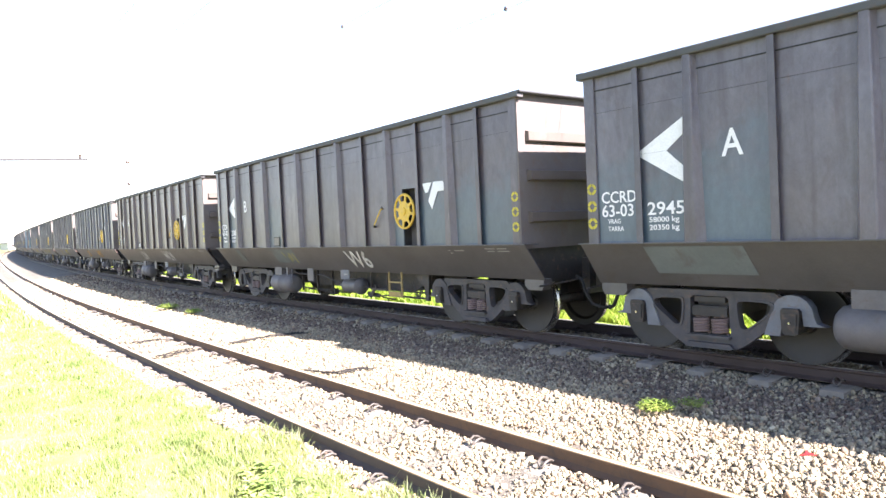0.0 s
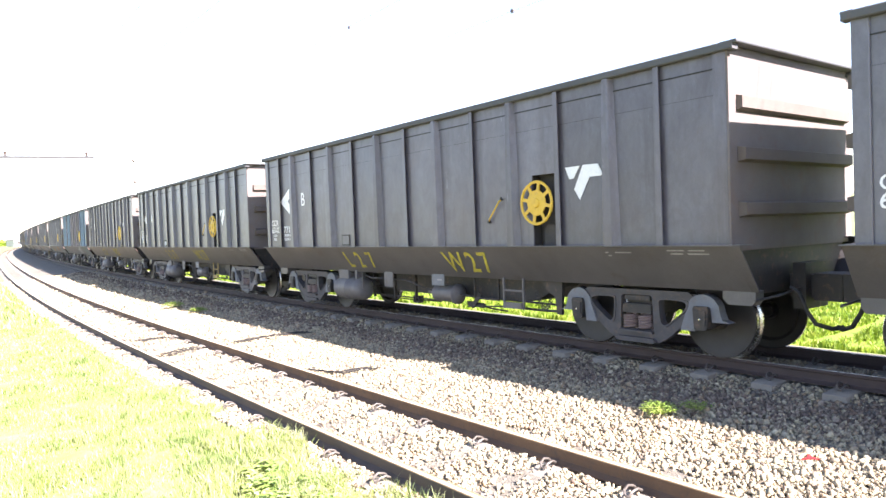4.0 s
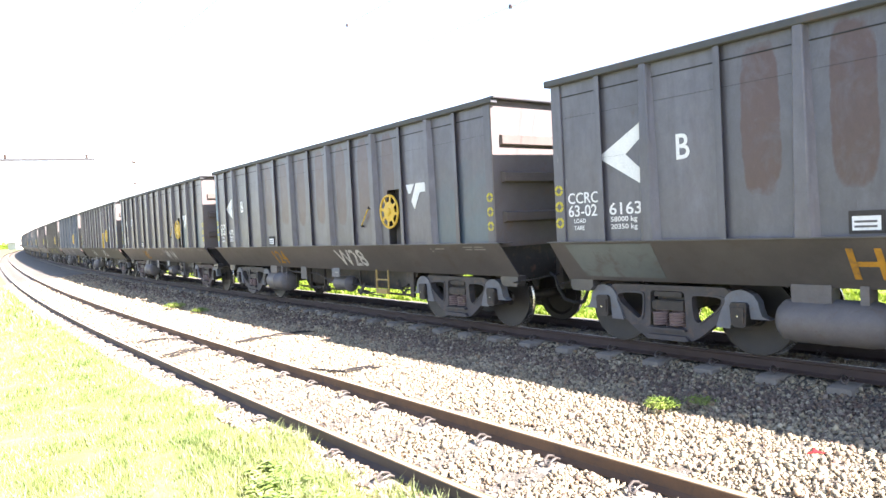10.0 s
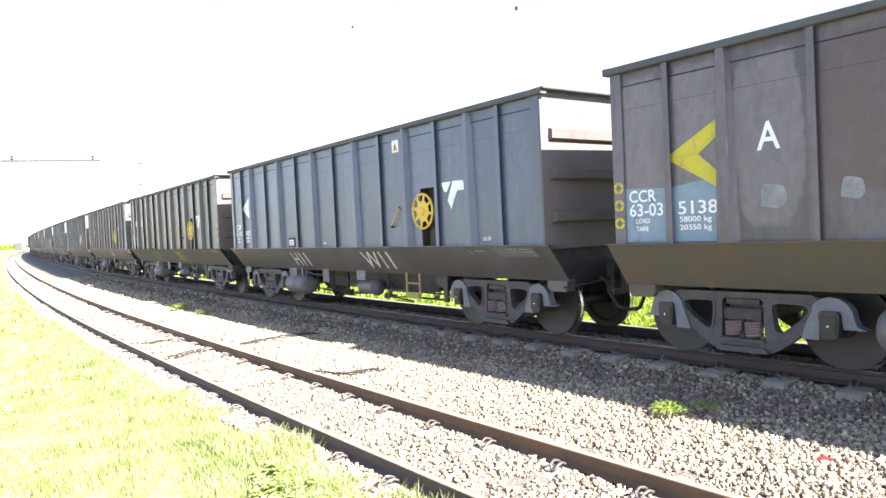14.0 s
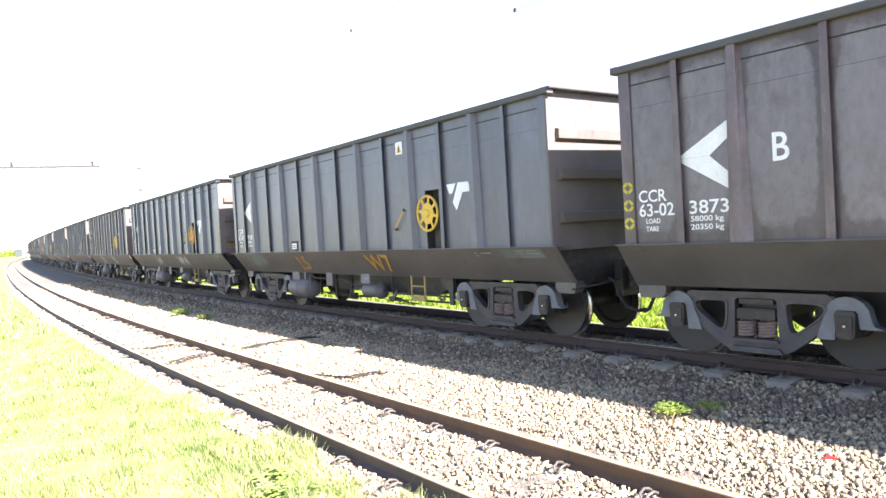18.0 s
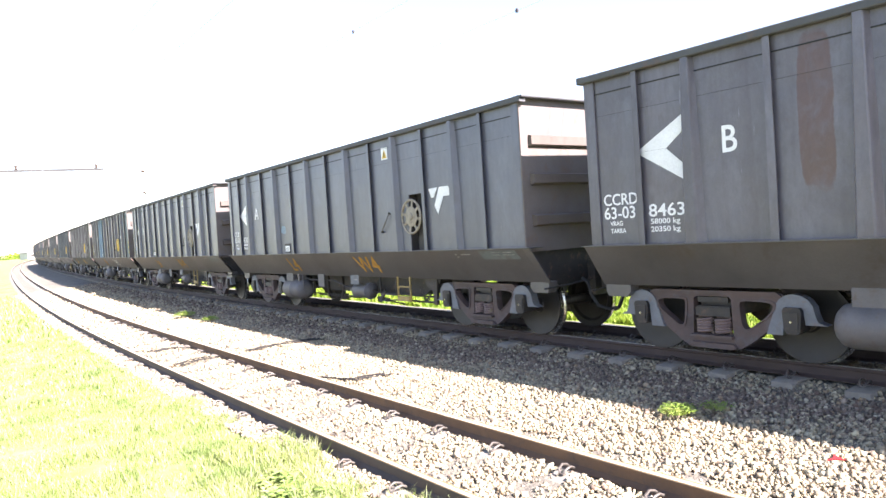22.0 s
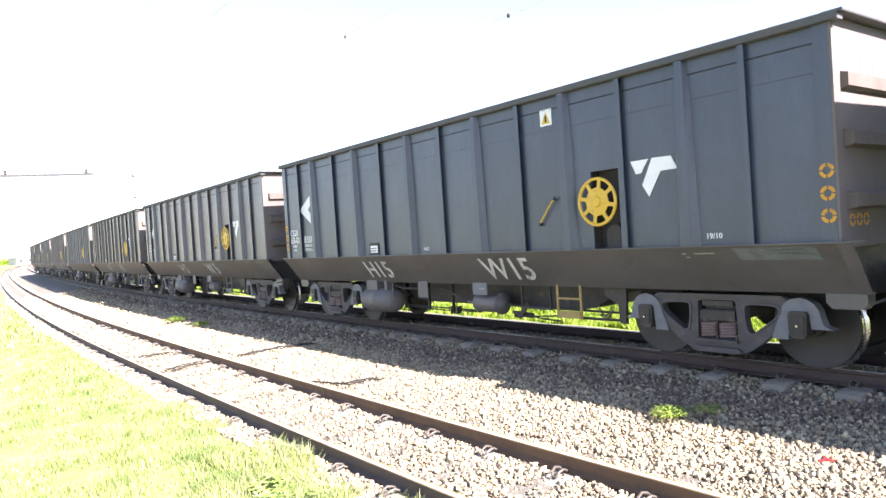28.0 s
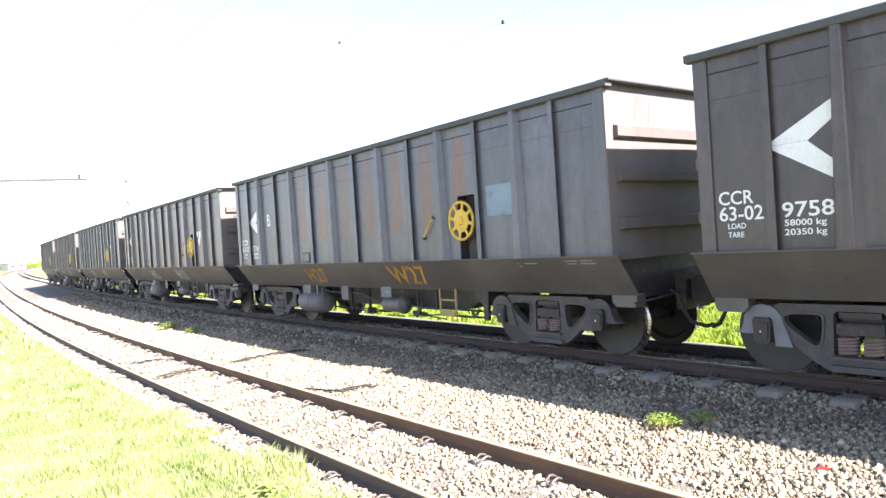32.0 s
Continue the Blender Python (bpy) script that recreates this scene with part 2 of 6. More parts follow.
def wagon_paint(name, base, dust, dirt=0.5, patch=None, patch_amount=0.0, half=0.30, fade=None, tall=0.78, flake=False):
    """Weathered wagon paint: dust, streaks that run down, rust specks."""
    base, dust = tuple(f * c for f, c in zip((1.05, 1.0, 1.12), base)), tuple(f * c for f, c in zip((1.03, 0.96, 1.04), dust))
    m, nt, bs, vec0 = shader(name, 0.38)
    bs.inputs["Specular IOR Level"].default_value = 0.65
    vec = shifted(nt, vec0)
    cloud = noise_node(nt, vec, 0.9, 6, 0.62, 0.3)
    col = mix_node(nt, math_node(nt, "MULTIPLY", cloud, 0.9 * dirt + 0.15, clamp=True), base, dust)
    blot = noise_node(nt, stretch(nt, vec, (1.2, 1.2, 0.8)), 2.6, 6, 0.7, 0.8)
    col = mix_node(nt, math_node(nt, "MULTIPLY", ramp_node(nt, blot, [(0.44, (0, 0, 0)), (0.68, (1, 1, 1))]), 0.6 * dirt + 0.08), col, tuple(0.5 * c for c in dust))
    streak = noise_node(nt, stretch(nt, vec, (5.0, 5.0, 0.22)), 1.2, 3, 0.5, 0.3)
    col = mix_node(nt, math_node(nt, "MULTIPLY", ramp_node(nt, streak, [(0.52, (0, 0, 0)), (0.72, (1, 1, 1))]), 0.65 * dirt + 0.15), col, tuple(0.45 * c for c in dust))
    drip = noise_node(nt, stretch(nt, vec, (1.7, 1.7, 0.28)), 1.1, 4, 0.55, 0.4)
    col = mix_node(nt, math_node(nt, "MULTIPLY", ramp_node(nt, drip, [(0.46, (0, 0, 0)), (0.70, (1, 1, 1))]), 0.55 * dirt + 0.14), col, tuple(0.55 * c for c in dust))
    tan = noise_node(nt, stretch(nt, vec, (1.0, 1.0, 0.55)), 1.4, 5, 0.6, 0.6)
    col = mix_node(nt, math_node(nt, "MULTIPLY", ramp_node(nt, tan, [(0.52, (0, 0, 0)), (0.74, (1, 1, 1))]), 0.45 * dirt), col, (0.118, 0.078, 0.066))
    scrape = noise_node(nt, stretch(nt, vec, (9.0, 9.0, 1.1)), 1.5, 4, 0.6, 0.2)
    col = mix_node(nt, math_node(nt, "MULTIPLY", ramp_node(nt, scrape, [(0.70, (0, 0, 0)), (0.74, (1, 1, 1))]), 0.5), col, tuple(min(1.0, 2.0 * c + 0.02) for c in base))
    rust = ramp_node(nt, noise_node(nt, stretch(nt, vec, (1.5, 1.5, 0.8)), 4.5, 8, 0.75), [(0.62, (0, 0, 0)), (0.72, (1, 1, 1))])
    col = mix_node(nt, math_node(nt, "MULTIPLY", rust, 0.25 + 0.6 * dirt), col, (0.10, 0.055, 0.038))
    pale = ramp_node(nt, noise_node(nt, stretch(nt, vec, (1.3, 1.3, 0.6)), 1.3, 6, 0.7, 0.5), [(0.5, (0, 0, 0)), (0.8, (1, 1, 1))])
    col = mix_node(nt, math_node(nt, "MULTIPLY", pale, 0.42), col, tuple(min(1.0, 1.9 * c) for c in base))
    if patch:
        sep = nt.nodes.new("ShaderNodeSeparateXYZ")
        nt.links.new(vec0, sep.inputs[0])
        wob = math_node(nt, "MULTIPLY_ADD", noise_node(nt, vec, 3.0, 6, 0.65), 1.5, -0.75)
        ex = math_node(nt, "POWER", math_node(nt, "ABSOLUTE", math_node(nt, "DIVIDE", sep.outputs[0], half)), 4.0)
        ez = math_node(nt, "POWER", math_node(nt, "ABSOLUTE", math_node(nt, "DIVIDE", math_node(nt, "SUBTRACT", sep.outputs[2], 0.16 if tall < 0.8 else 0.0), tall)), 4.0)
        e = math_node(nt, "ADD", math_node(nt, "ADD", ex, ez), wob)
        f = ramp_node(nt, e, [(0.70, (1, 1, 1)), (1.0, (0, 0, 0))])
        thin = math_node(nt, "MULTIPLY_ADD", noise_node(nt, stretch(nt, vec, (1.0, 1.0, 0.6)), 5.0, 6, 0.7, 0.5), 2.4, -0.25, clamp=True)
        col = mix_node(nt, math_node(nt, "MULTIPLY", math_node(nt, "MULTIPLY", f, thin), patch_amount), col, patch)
    if fade:
        # old blue paint that shows through in the lower part
        sp = nt.nodes.new("ShaderNodeSeparateXYZ")
        nt.links.new(vec0, sp.inputs[0])
        low = math_node(nt, "MULTIPLY_ADD", sp.outputs[2], -0.75, math_node(nt, "MULTIPLY_ADD", noise_node(nt, vec, 1.6, 6, 0.65), 1.8, -0.62))
        col = mix_node(nt, math_node(nt, "MULTIPLY", ramp_node(nt, low, [(0.15, (0, 0, 0)), (0.75, (1, 1, 1))]), 0.8), col, fade)
    if flake:
        # paint that has flaked off in long runs down to the rust, with chalky rests
        run = noise_node(nt, stretch(nt, vec, (3.0, 3.0, 1.1)), 2.1, 8, 0.72, 0.7)
        col = mix_node(nt, ramp_node(nt, run, [(0.54, (0, 0, 0)), (0.60, (0.9, 0.9, 0.9))]), col, (0.040, 0.031, 0.029))
        chalk = noise_node(nt, stretch(nt, vec, (1.0, 1.0, 0.7)), 5.0, 7, 0.75, 0.5)
        col = mix_node(nt, ramp_node(nt, chalk, [(0.52, (0, 0, 0)), (0.64, (0.6, 0.6, 0.6))]), col, (0.33, 0.315, 0.305))
    oi = nt.nodes.new("ShaderNodeObjectInfo")
    col = mix_node(nt, 1.0, col, ramp_node(nt, oi.outputs["Random"], [(0.0, (0.84, 0.84, 0.85)), (1.0, (1.12, 1.12, 1.12))]), "MULTIPLY")
    speck = noise_node(nt, stretch(nt, vec, (1.0, 1.0, 0.45)), 13, 5, 0.7, 0.3)
    col = mix_node(nt, 0.22 + 0.2 * dirt, col, ramp_node(nt, speck, [(0.34, (0.55, 0.54, 0.54)), (0.66, (1.12, 1.12, 1.12))]), "MULTIPLY")
    grain = noise_node(nt, vec, 70, 3, 0.7)
    col = mix_node(nt, 0.3, col, ramp_node(nt, grain, [(0.3, (0.6, 0.6, 0.6)), (0.7, (1, 1, 1))]), "MULTIPLY")
    nt.links.new(col, bs.inputs["Base Color"])
    dent = noise_node(nt, vec, 1.7, 2, 0.4)
    h = math_node(nt, "MULTIPLY_ADD", dent, 2.0, math_node(nt, "MULTIPLY", grain, 0.12))
    bump(nt, bs, h, 0.35, 0.02)
    return m


M_STEEL = worn("dark_steel", (0.026, 0.024, 0.023), (0.046, 0.041, 0.039), 0.6, 0.1, 4, 50, 0.2, 0.5, (0.11, 0.07, 0.05), 0.3)
M_BOGIE = worn("bogie_steel", (0.042, 0.041, 0.045), (0.078, 0.074, 0.079), 0.65, 0.0, 5, 60, 0.25, 0.5, (0.12, 0.085, 0.065), 0.35)
M_BOGIEPALE = worn("bogie_dusty_pale", (0.085, 0.080, 0.085), (0.19, 0.18, 0.18), 0.7, 0.0, 4, 60, 0.25, 0.4, (0.07, 0.055, 0.05), 0.4)
M_BOGIERED = worn("bogie_rust", (0.062, 0.045, 0.043), (0.105, 0.070, 0.064), 0.7, 0.0, 4, 60, 0.25, 0.4, (0.085, 0.082, 0.088), 0.45)
M_ADAPTER = worn("bogie_adapter_paint", (0.115, 0.125, 0.145), (0.175, 0.19, 0.215), 0.6, 0.0, 5, 60, 0.2, 0.5, (0.14, 0.11, 0.09), 0.3)
M_WHEEL = worn("wheel_steel", (0.020, 0.019, 0.019), (0.036, 0.033, 0.032), 0.5, 0.2, 3, 60, 0.15, 0.5)
M_TYRE = worn("polished_tread", (0.45, 0.44, 0.43), (0.6, 0.59, 0.57), 0.25, 1.0, 3, 60, 0.05, 0.5)
M_SPRING = worn("spring_steel", (0.15, 0.105, 0.095), (0.24, 0.175, 0.16), 0.6, 0.1, 8, 60, 0.15, 0.5)
M_RUBBER = worn("hose_rubber", (0.012, 0.012, 0.012), (0.03, 0.03, 0.03), 0.75, 0.0, 8, 60, 0.1, 0.5)
M_YELLOW = worn("yellow_paint", (0.62, 0.38, 0.02), (0.72, 0.46, 0.04), 0.5, 0.0, 6, 50, 0.1, 0.5, (0.3, 0.2, 0.06), 0.2)
M_DUSTYWHEEL = worn("dusty_wheel_paint", (0.22, 0.19, 0.14), (0.36, 0.32, 0.25), 0.7, 0.0, 6, 50, 0.1, 0.5, (0.13, 0.10, 0.07), 0.4)
M_RECESS = worn("recess_dark", (0.03, 0.027, 0.026), (0.06, 0.05, 0.045), 0.75, 0.0, 5, 50, 0.2, 0.5)
M_INSIDE = worn("wagon_inside_rust", (0.12, 0.075, 0.055), (0.2, 0.13, 0.1), 0.8, 0.0, 3, 40, 0.2, 0.5)
M_WHITE = worn("white_marking", (0.76, 0.76, 0.75), (0.86, 0.86, 0.86), 0.5, 0.0, 4, 60, 0.05, 0.5, (0.62, 0.62, 0.61), 0.15)
M_YELMARK = worn("yellow_marking", (0.48, 0.40, 0.03), (0.60, 0.51, 0.045), 0.6, 0.0, 4, 60, 0.05, 0.5, (0.25, 0.22, 0.08), 0.3)
M_ORANGE = worn("orange_marking", (0.50, 0.24, 0.015), (0.6, 0.3, 0.02), 0.6, 0.0, 4, 60, 0.05, 0.5, (0.28, 0.16, 0.05), 0.3)
M_CODEWHITE = worn("brushed_white_code", (0.40, 0.40, 0.39), (0.66, 0.66, 0.65), 0.7, 0.0, 5, 60, 0.1, 0.4, (0.13, 0.125, 0.12), 0.5)
M_CODEYELLOW = worn("brushed_yellow_code", (0.33, 0.28, 0.03), (0.52, 0.45, 0.045), 0.7, 0.0, 5, 60, 0.1, 0.4, (0.12, 0.11, 0.05), 0.55)
M_CODEORANGE = worn("brushed_orange_code", (0.36, 0.18, 0.02), (0.52, 0.27, 0.025), 0.7, 0.0, 5, 60, 0.1, 0.4, (0.13, 0.09, 0.05), 0.5)
M_BLUEMARK = worn("blue_marking", (0.05, 0.09, 0.18), (0.065, 0.12, 0.23), 0.6, 0.0, 3, 60, 0.05, 0.5)
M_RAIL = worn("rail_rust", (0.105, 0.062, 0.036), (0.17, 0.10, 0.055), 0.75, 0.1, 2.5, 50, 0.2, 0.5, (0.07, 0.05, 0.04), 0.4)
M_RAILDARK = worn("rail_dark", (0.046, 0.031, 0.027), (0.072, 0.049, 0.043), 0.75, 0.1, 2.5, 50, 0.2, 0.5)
M_RAILHEAD = worn("rail_head_rust", (0.19, 0.135, 0.07), (0.26, 0.19, 0.105), 0.7, 0.0, 2.5, 50, 0.15, 0.5)
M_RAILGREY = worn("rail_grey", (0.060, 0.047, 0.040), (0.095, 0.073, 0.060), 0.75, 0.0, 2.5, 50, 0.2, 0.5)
M_STEPPAINT = worn("worn_step_paint", (0.30, 0.215, 0.07), (0.40, 0.29, 0.10), 0.65, 0.0, 6, 50, 0.15, 0.5, (0.15, 0.12, 0.08), 0.4)
M_RAILTOP = worn("rail_running_top", (0.60, 0.54, 0.42), (0.70, 0.64, 0.52), 0.5, 0.0, 2, 60, 0.05, 0.5)
M_CONCRETE = worn("sleeper_concrete", (0.17, 0.153, 0.128), (0.27, 0.245, 0.205), 0.9, 0.0, 5, 60, 0.3, 0.5, (0.2, 0.17, 0.14), 0.3)
M_CLIP = worn("clip_steel", (0.065, 0.056, 0.048), (0.13, 0.112, 0.096), 0.55, 0.2, 6, 60, 0.1, 0.5)


def ground_material(name, cols, scale, fine, relief, rough=0.95):
    m, nt, bs, vec = shader(name, rough)
    big = noise_node(nt, vec, scale, 6, 0.65)
    small = noise_node(nt, vec, fine, 4, 0.75)
    col = ramp_node(nt, big, [(0.3, cols[0]), (0.5, cols[1]), (0.7, cols[2])])
    col = mix_node(nt, 0.55, col, ramp_node(nt, small, [(0.25, (0.35, 0.35, 0.35)), (0.7, (1.15, 1.15, 1.15))]), "MULTIPLY")
    nt.links.new(col, bs.inputs["Base Color"])
    bump(nt, bs, small, relief, 0.03)
    return m


def stone_material(name, cols):
    """Each stone of the bed takes a colour of its own."""
    m, nt, bs, vec = shader(name, 0.9)
    ge = nt.nodes.new("ShaderNodeNewGeometry")
    col = ramp_node(nt, ge.outputs["Random Per Island"], [(i / (len(cols) - 1), c) for i, c in enumerate(cols)])
    grain = noise_node(nt, vec, 55, 4, 0.7)
    col = mix_node(nt, 0.5, col, ramp_node(nt, grain, [(0.25, (0.5, 0.5, 0.5)), (0.75, (1.1, 1.1, 1.1))]), "MULTIPLY")
    nt.links.new(col, bs.inputs["Base Color"])
    bump(nt, bs, grain, 0.3, 0.01)
    return m


M_GRASSGROUND = ground_material("meadow", ((0.10, 0.15, 0.03), (0.20, 0.235, 0.075), (0.30, 0.31, 0.15)), 0.9, 9, 0.6)
M_LUSH = ground_material("lush_meadow", ((0.11, 0.19, 0.014), (0.17, 0.25, 0.022), (0.24, 0.31, 0.04)), 1.6, 7, 0.9)
M_BALLAST = ground_material("ballast_bed", ((0.13, 0.117, 0.095), (0.18, 0.162, 0.13), (0.23, 0.205, 0.16)), 0.8, 22, 1.0)
M_STONES = stone_material("ballast_stones", ((0.225, 0.20, 0.142), (0.43, 0.37, 0.235), (0.27, 0.24, 0.165), (0.52, 0.44, 0.28), (0.17, 0.15, 0.112), (0.37, 0.258, 0.148), (0.48, 0.43, 0.305), (0.31, 0.25, 0.16), (0.19, 0.167, 0.128)))
M_DARKSTONES = stone_material("rust_stained_stones", ((0.15, 0.112, 0.083), (0.25, 0.195, 0.145), (0.10, 0.072, 0.055), (0.30, 0.24, 0.18), (0.18, 0.118, 0.083), (0.085, 0.068, 0.056)))

# ---------------------------------------------------------------- ground
NEAR_EDGE, FAR_EDGE = -0.95, 6.35          # the stone bed, measured from the near track's middle


def bed_height(v):
    """Height of the ground at v metres beyond the near track's middle."""
    xs = [-2500, -60, -6, -2.2, -1.05, -0.55, 0.0, 0.55, 1.1, 1.7, 2.6, 3.22, 3.42, 3.62, 4.4, 5.6, 6.2, 7.2, 9.0, 60, 2500]
    zs = [-0.9, -0.6, -0.25, -0.22, -0.20, -0.195, -0.168, -0.142, -0.122, -0.095, -0.05, -0.022, 0.004, 0.034, 0.034, 0.01, -0.06, -0.25, -0.30, -0.5, -0.9]
    return np.interp(v, xs, zs)


def build_ground():
    xs = np.concatenate([[-2500, -1500, -900, -600], np.arange(-440, -120, 12), np.arange(-120, -30, 3), np.arange(-30, 6, 0.4), np.arange(6, 40, 4), [60, 85, 200, 500, 1200, 2500]])
    vs = np.concatenate([[-2500, -900, -400, -150, -60, -25, -12], np.arange(-6, -1.2, 0.5), np.arange(-1.2, 7.6, 0.16), np.arange(8, 14, 0.8), [18, 25, 40, 80, 200, 500, 1200, 2500]])
    verts, mats = [], []
    for x in xs:
        for v in vs:
            z = float(bed_height(v))
            if -40 < x < 10 and -12 < v < 14:
                z += 0.022 * noise.noise((x * 1.3, v * 1.3, 0)) + 0.012 * noise.noise((x * 4, v * 4, 3))
            verts.append((float(x), float(middle_y(x) + v), z))
    n = len(vs)
    faces = []
    for i in range(len(xs) - 1):
        for j in range(n - 1):
            faces.append((i * n + j, (i + 1) * n + j, (i + 1) * n + j + 1, i * n + j + 1))
            mid = (vs[j] + vs[j + 1]) / 2
            mats.append(1 if NEAR_EDGE < mid < FAR_EDGE else 2 if FAR_EDGE < mid < 60 and xs[i] > -90 else 0)
    me = bpy.data.meshes.new("ground")
    me.from_pydata(verts, [], faces)
    me.materials.append(M_GRASSGROUND)
    me.materials.append(M_BALLAST)
    me.materials.append(M_LUSH)
    me.polygons.foreach_set("material_index", mats)
    me.shade_smooth()
    tagged(new("ground", me), "green meadow with a grey stone ballast bed", "ground", "", "structure")


build_ground()

# ---------------------------------------------------------------- tracks
RAIL_H = 0.155
RAIL_OUTLINE = [(-0.065, -0.155), (0.065, -0.155), (0.065, -0.147), (0.02, -0.133), (0.009, -0.12), (0.009, -0.045), (0.018, -0.035),
                (0.034, -0.03), (0.035, -0.008), (0.029, -0.001), (0.004, 0.0), (-0.027, 0.0), (-0.030, -0.001), (-0.035, -0.008), (-0.034, -0.03), (-0.018, -0.035), (-0.009, -0.045),
                (-0.009, -0.12), (-0.02, -0.133), (-0.065, -0.147)]


def track_place(u, lat, h, far):
    """lat metres beyond the middle of that track, h above its rail tops."""
    cant = FAR_CANT if far else NEAR_CANT
    y = lat * math.cos(cant) + h * math.sin(cant)
    z = -lat * math.sin(cant) + h * math.cos(cant)
    px, py, head = on_line(u, (SPACING if far else 0.0) + y)
    return float(px), float(py), z + (FAR_Z if far else 0.0), float(head)


def build_rail(parent, lat, far, body, label):
    us = np.concatenate([np.arange(-440, -60, 8), np.arange(-60, -20, 2), np.arange(-20, 14, 1.0), np.arange(14, 80, 6)])
    rings = []
    for u in us:
        rings.append([track_place(u, lat + a, h, far)[:3] for a, h in RAIL_OUTLINE])
    g = Geo().loft(rings)
    me = g.mesh("rail", body, True)
    me.materials.append(M_RAILTOP)
    me.materials.append(M_RAILHEAD)
    n = len(RAIL_OUTLINE)
    strip = {10: 1} if far else {8: 2, 9: 2, 10: 1, 11: 2, 12: 2}
    me.polygons.foreach_set("material_index", [strip.get(i % n, 0) if i < n * (len(us) - 1) else 0 for i in range(len(me.polygons))])
    return part("rail", me, None, parent, label)


def sleeper_geo():
    g = Geo()
    L = 0.94
    secs = []
    for x, w, h in [(-L, 0.115, 0.0), (-L + 0.02, 0.125, 0.012), (-0.62, 0.125, 0.018), (-0.35, 0.115, 0.018), (0, 0.1, -0.03), (0.35, 0.115, 0.018), (0.62, 0.125, 0.018), (L - 0.02, 0.125, 0.012), (L, 0.115, 0.0)]:
        secs.append([(-w - 0.02, x, -0.2), (w + 0.02, x, -0.2), (w, x, h - 0.012), (w - 0.015, x, h), (-w + 0.015, x, h), (-w, x, h - 0.012)])
    return g.loft(secs)


def clip_geo():
    """A bent spring clip of round bar."""
    return Geo().tube([(-0.03, 0.05, 0.015), (-0.03, 0.0, 0.058), (-0.03, -0.06, 0.076), (-0.025, -0.11, 0.056), (-0.01, -0.125, 0.02), (0.02, -0.12, 0.015), (0.03, -0.08, 0.05), (0.03, -0.02, 0.056), (0.03, 0.03, 0.03)], 0.0115, 6)


def build_track(name, far, spacing, start, label):
    root = empty(name, label, "railway track", "", "structure")
    for lat in (-GAUGE / 2, GAUGE / 2):
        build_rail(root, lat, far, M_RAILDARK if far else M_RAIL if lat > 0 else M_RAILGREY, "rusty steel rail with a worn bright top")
    me = sleeper_geo().mesh("sleeper", M_CONCRETE, True)
    clip = clip_geo().mesh("rail_clip", M_CLIP, True)
    drop = RAIL_H + 0.012
    rest = Geo()
    u = start
    while u > -330:
        x, y, z, h = track_place(u, 0, -drop - 0.006, far)
        cant = -(FAR_CANT if far else NEAR_CANT)
        m = Matrix.LocRotScale((x, y, z), Euler((cant, 0, h + radians(random.uniform(-1.0, 1.0)))), None)
        if u > -105:
            part("sleeper", me, None, root, at=m)
            if u > -24:
                for s in (-1, 1):
                    for side in (-1, 1):
                        lat = s * GAUGE / 2 + side * 0.095
                        x, y, z, h = track_place(u + random.uniform(-0.01, 0.01), lat, -drop + 0.012, far)
                        part("rail_clip", clip, None, root, at=pose(x, y, z, 0, 0, math.degrees(h) + (0 if side < 0 else 180) + random.uniform(-6, 6)))
        elif not far:
            rest.add([tuple(m @ Vector(v)) for v in [(-.12, -1, 0), (.12, -1, 0), (.12, 1, 0), (-.12, 1, 0), (-.14, -1, -.2), (.14, -1, -.2), (.14, 1, -.2), (-.14, 1, -.2)]],
                     [(0, 1, 2, 3), (4, 5, 1, 0), (6, 7, 3, 2), (5, 6, 2, 1), (7, 4, 0, 3)])
        u -= spacing
    if rest.v:
        tagged(part("distant_sleepers", rest, M_CONCRETE, root), kind="stuff")
    return root


build_track("near_track", False, 0.906, 3.0, "empty railway track with rusty rails on concrete sleepers")
build_track("train_track", True, 0.75, 5.13, "railway track with concrete sleepers that carries the train")

# ---------------------------------------------------------------- one wagon
LB, PITCH = 11.922, 13.163
HALF, HT, HS = 1.43, 3.465, 1.357
SHEET = 1.365                       # outer face of the side sheets
POSTS = (0.82, 1.50, 2.40, 3.25, 4.15, 5.05, 5.96, 6.85, 7.77, 8.62, 9.51, 10.36, 11.07)
WHEELS = (0.45, 2.32, 9.43, 11.30)
R_WHEEL = 0.457


UL = 0.05                           # left edge of the body sheets


def X(u):
    return u - LB / 2


def rounded(poly, times=2):
    """Cuts the corners of a polygon again and again."""
    for _ in range(times):
        out = []
        for (ax, az), (bx, bz) in zip(poly, poly[1:] + poly[:1]):
            out += [(0.78 * ax + 0.22 * bx, 0.78 * az + 0.22 * bz), (0.22 * ax + 0.78 * bx, 0.22 * az + 0.78 * bz)]
        poly = out
    return poly


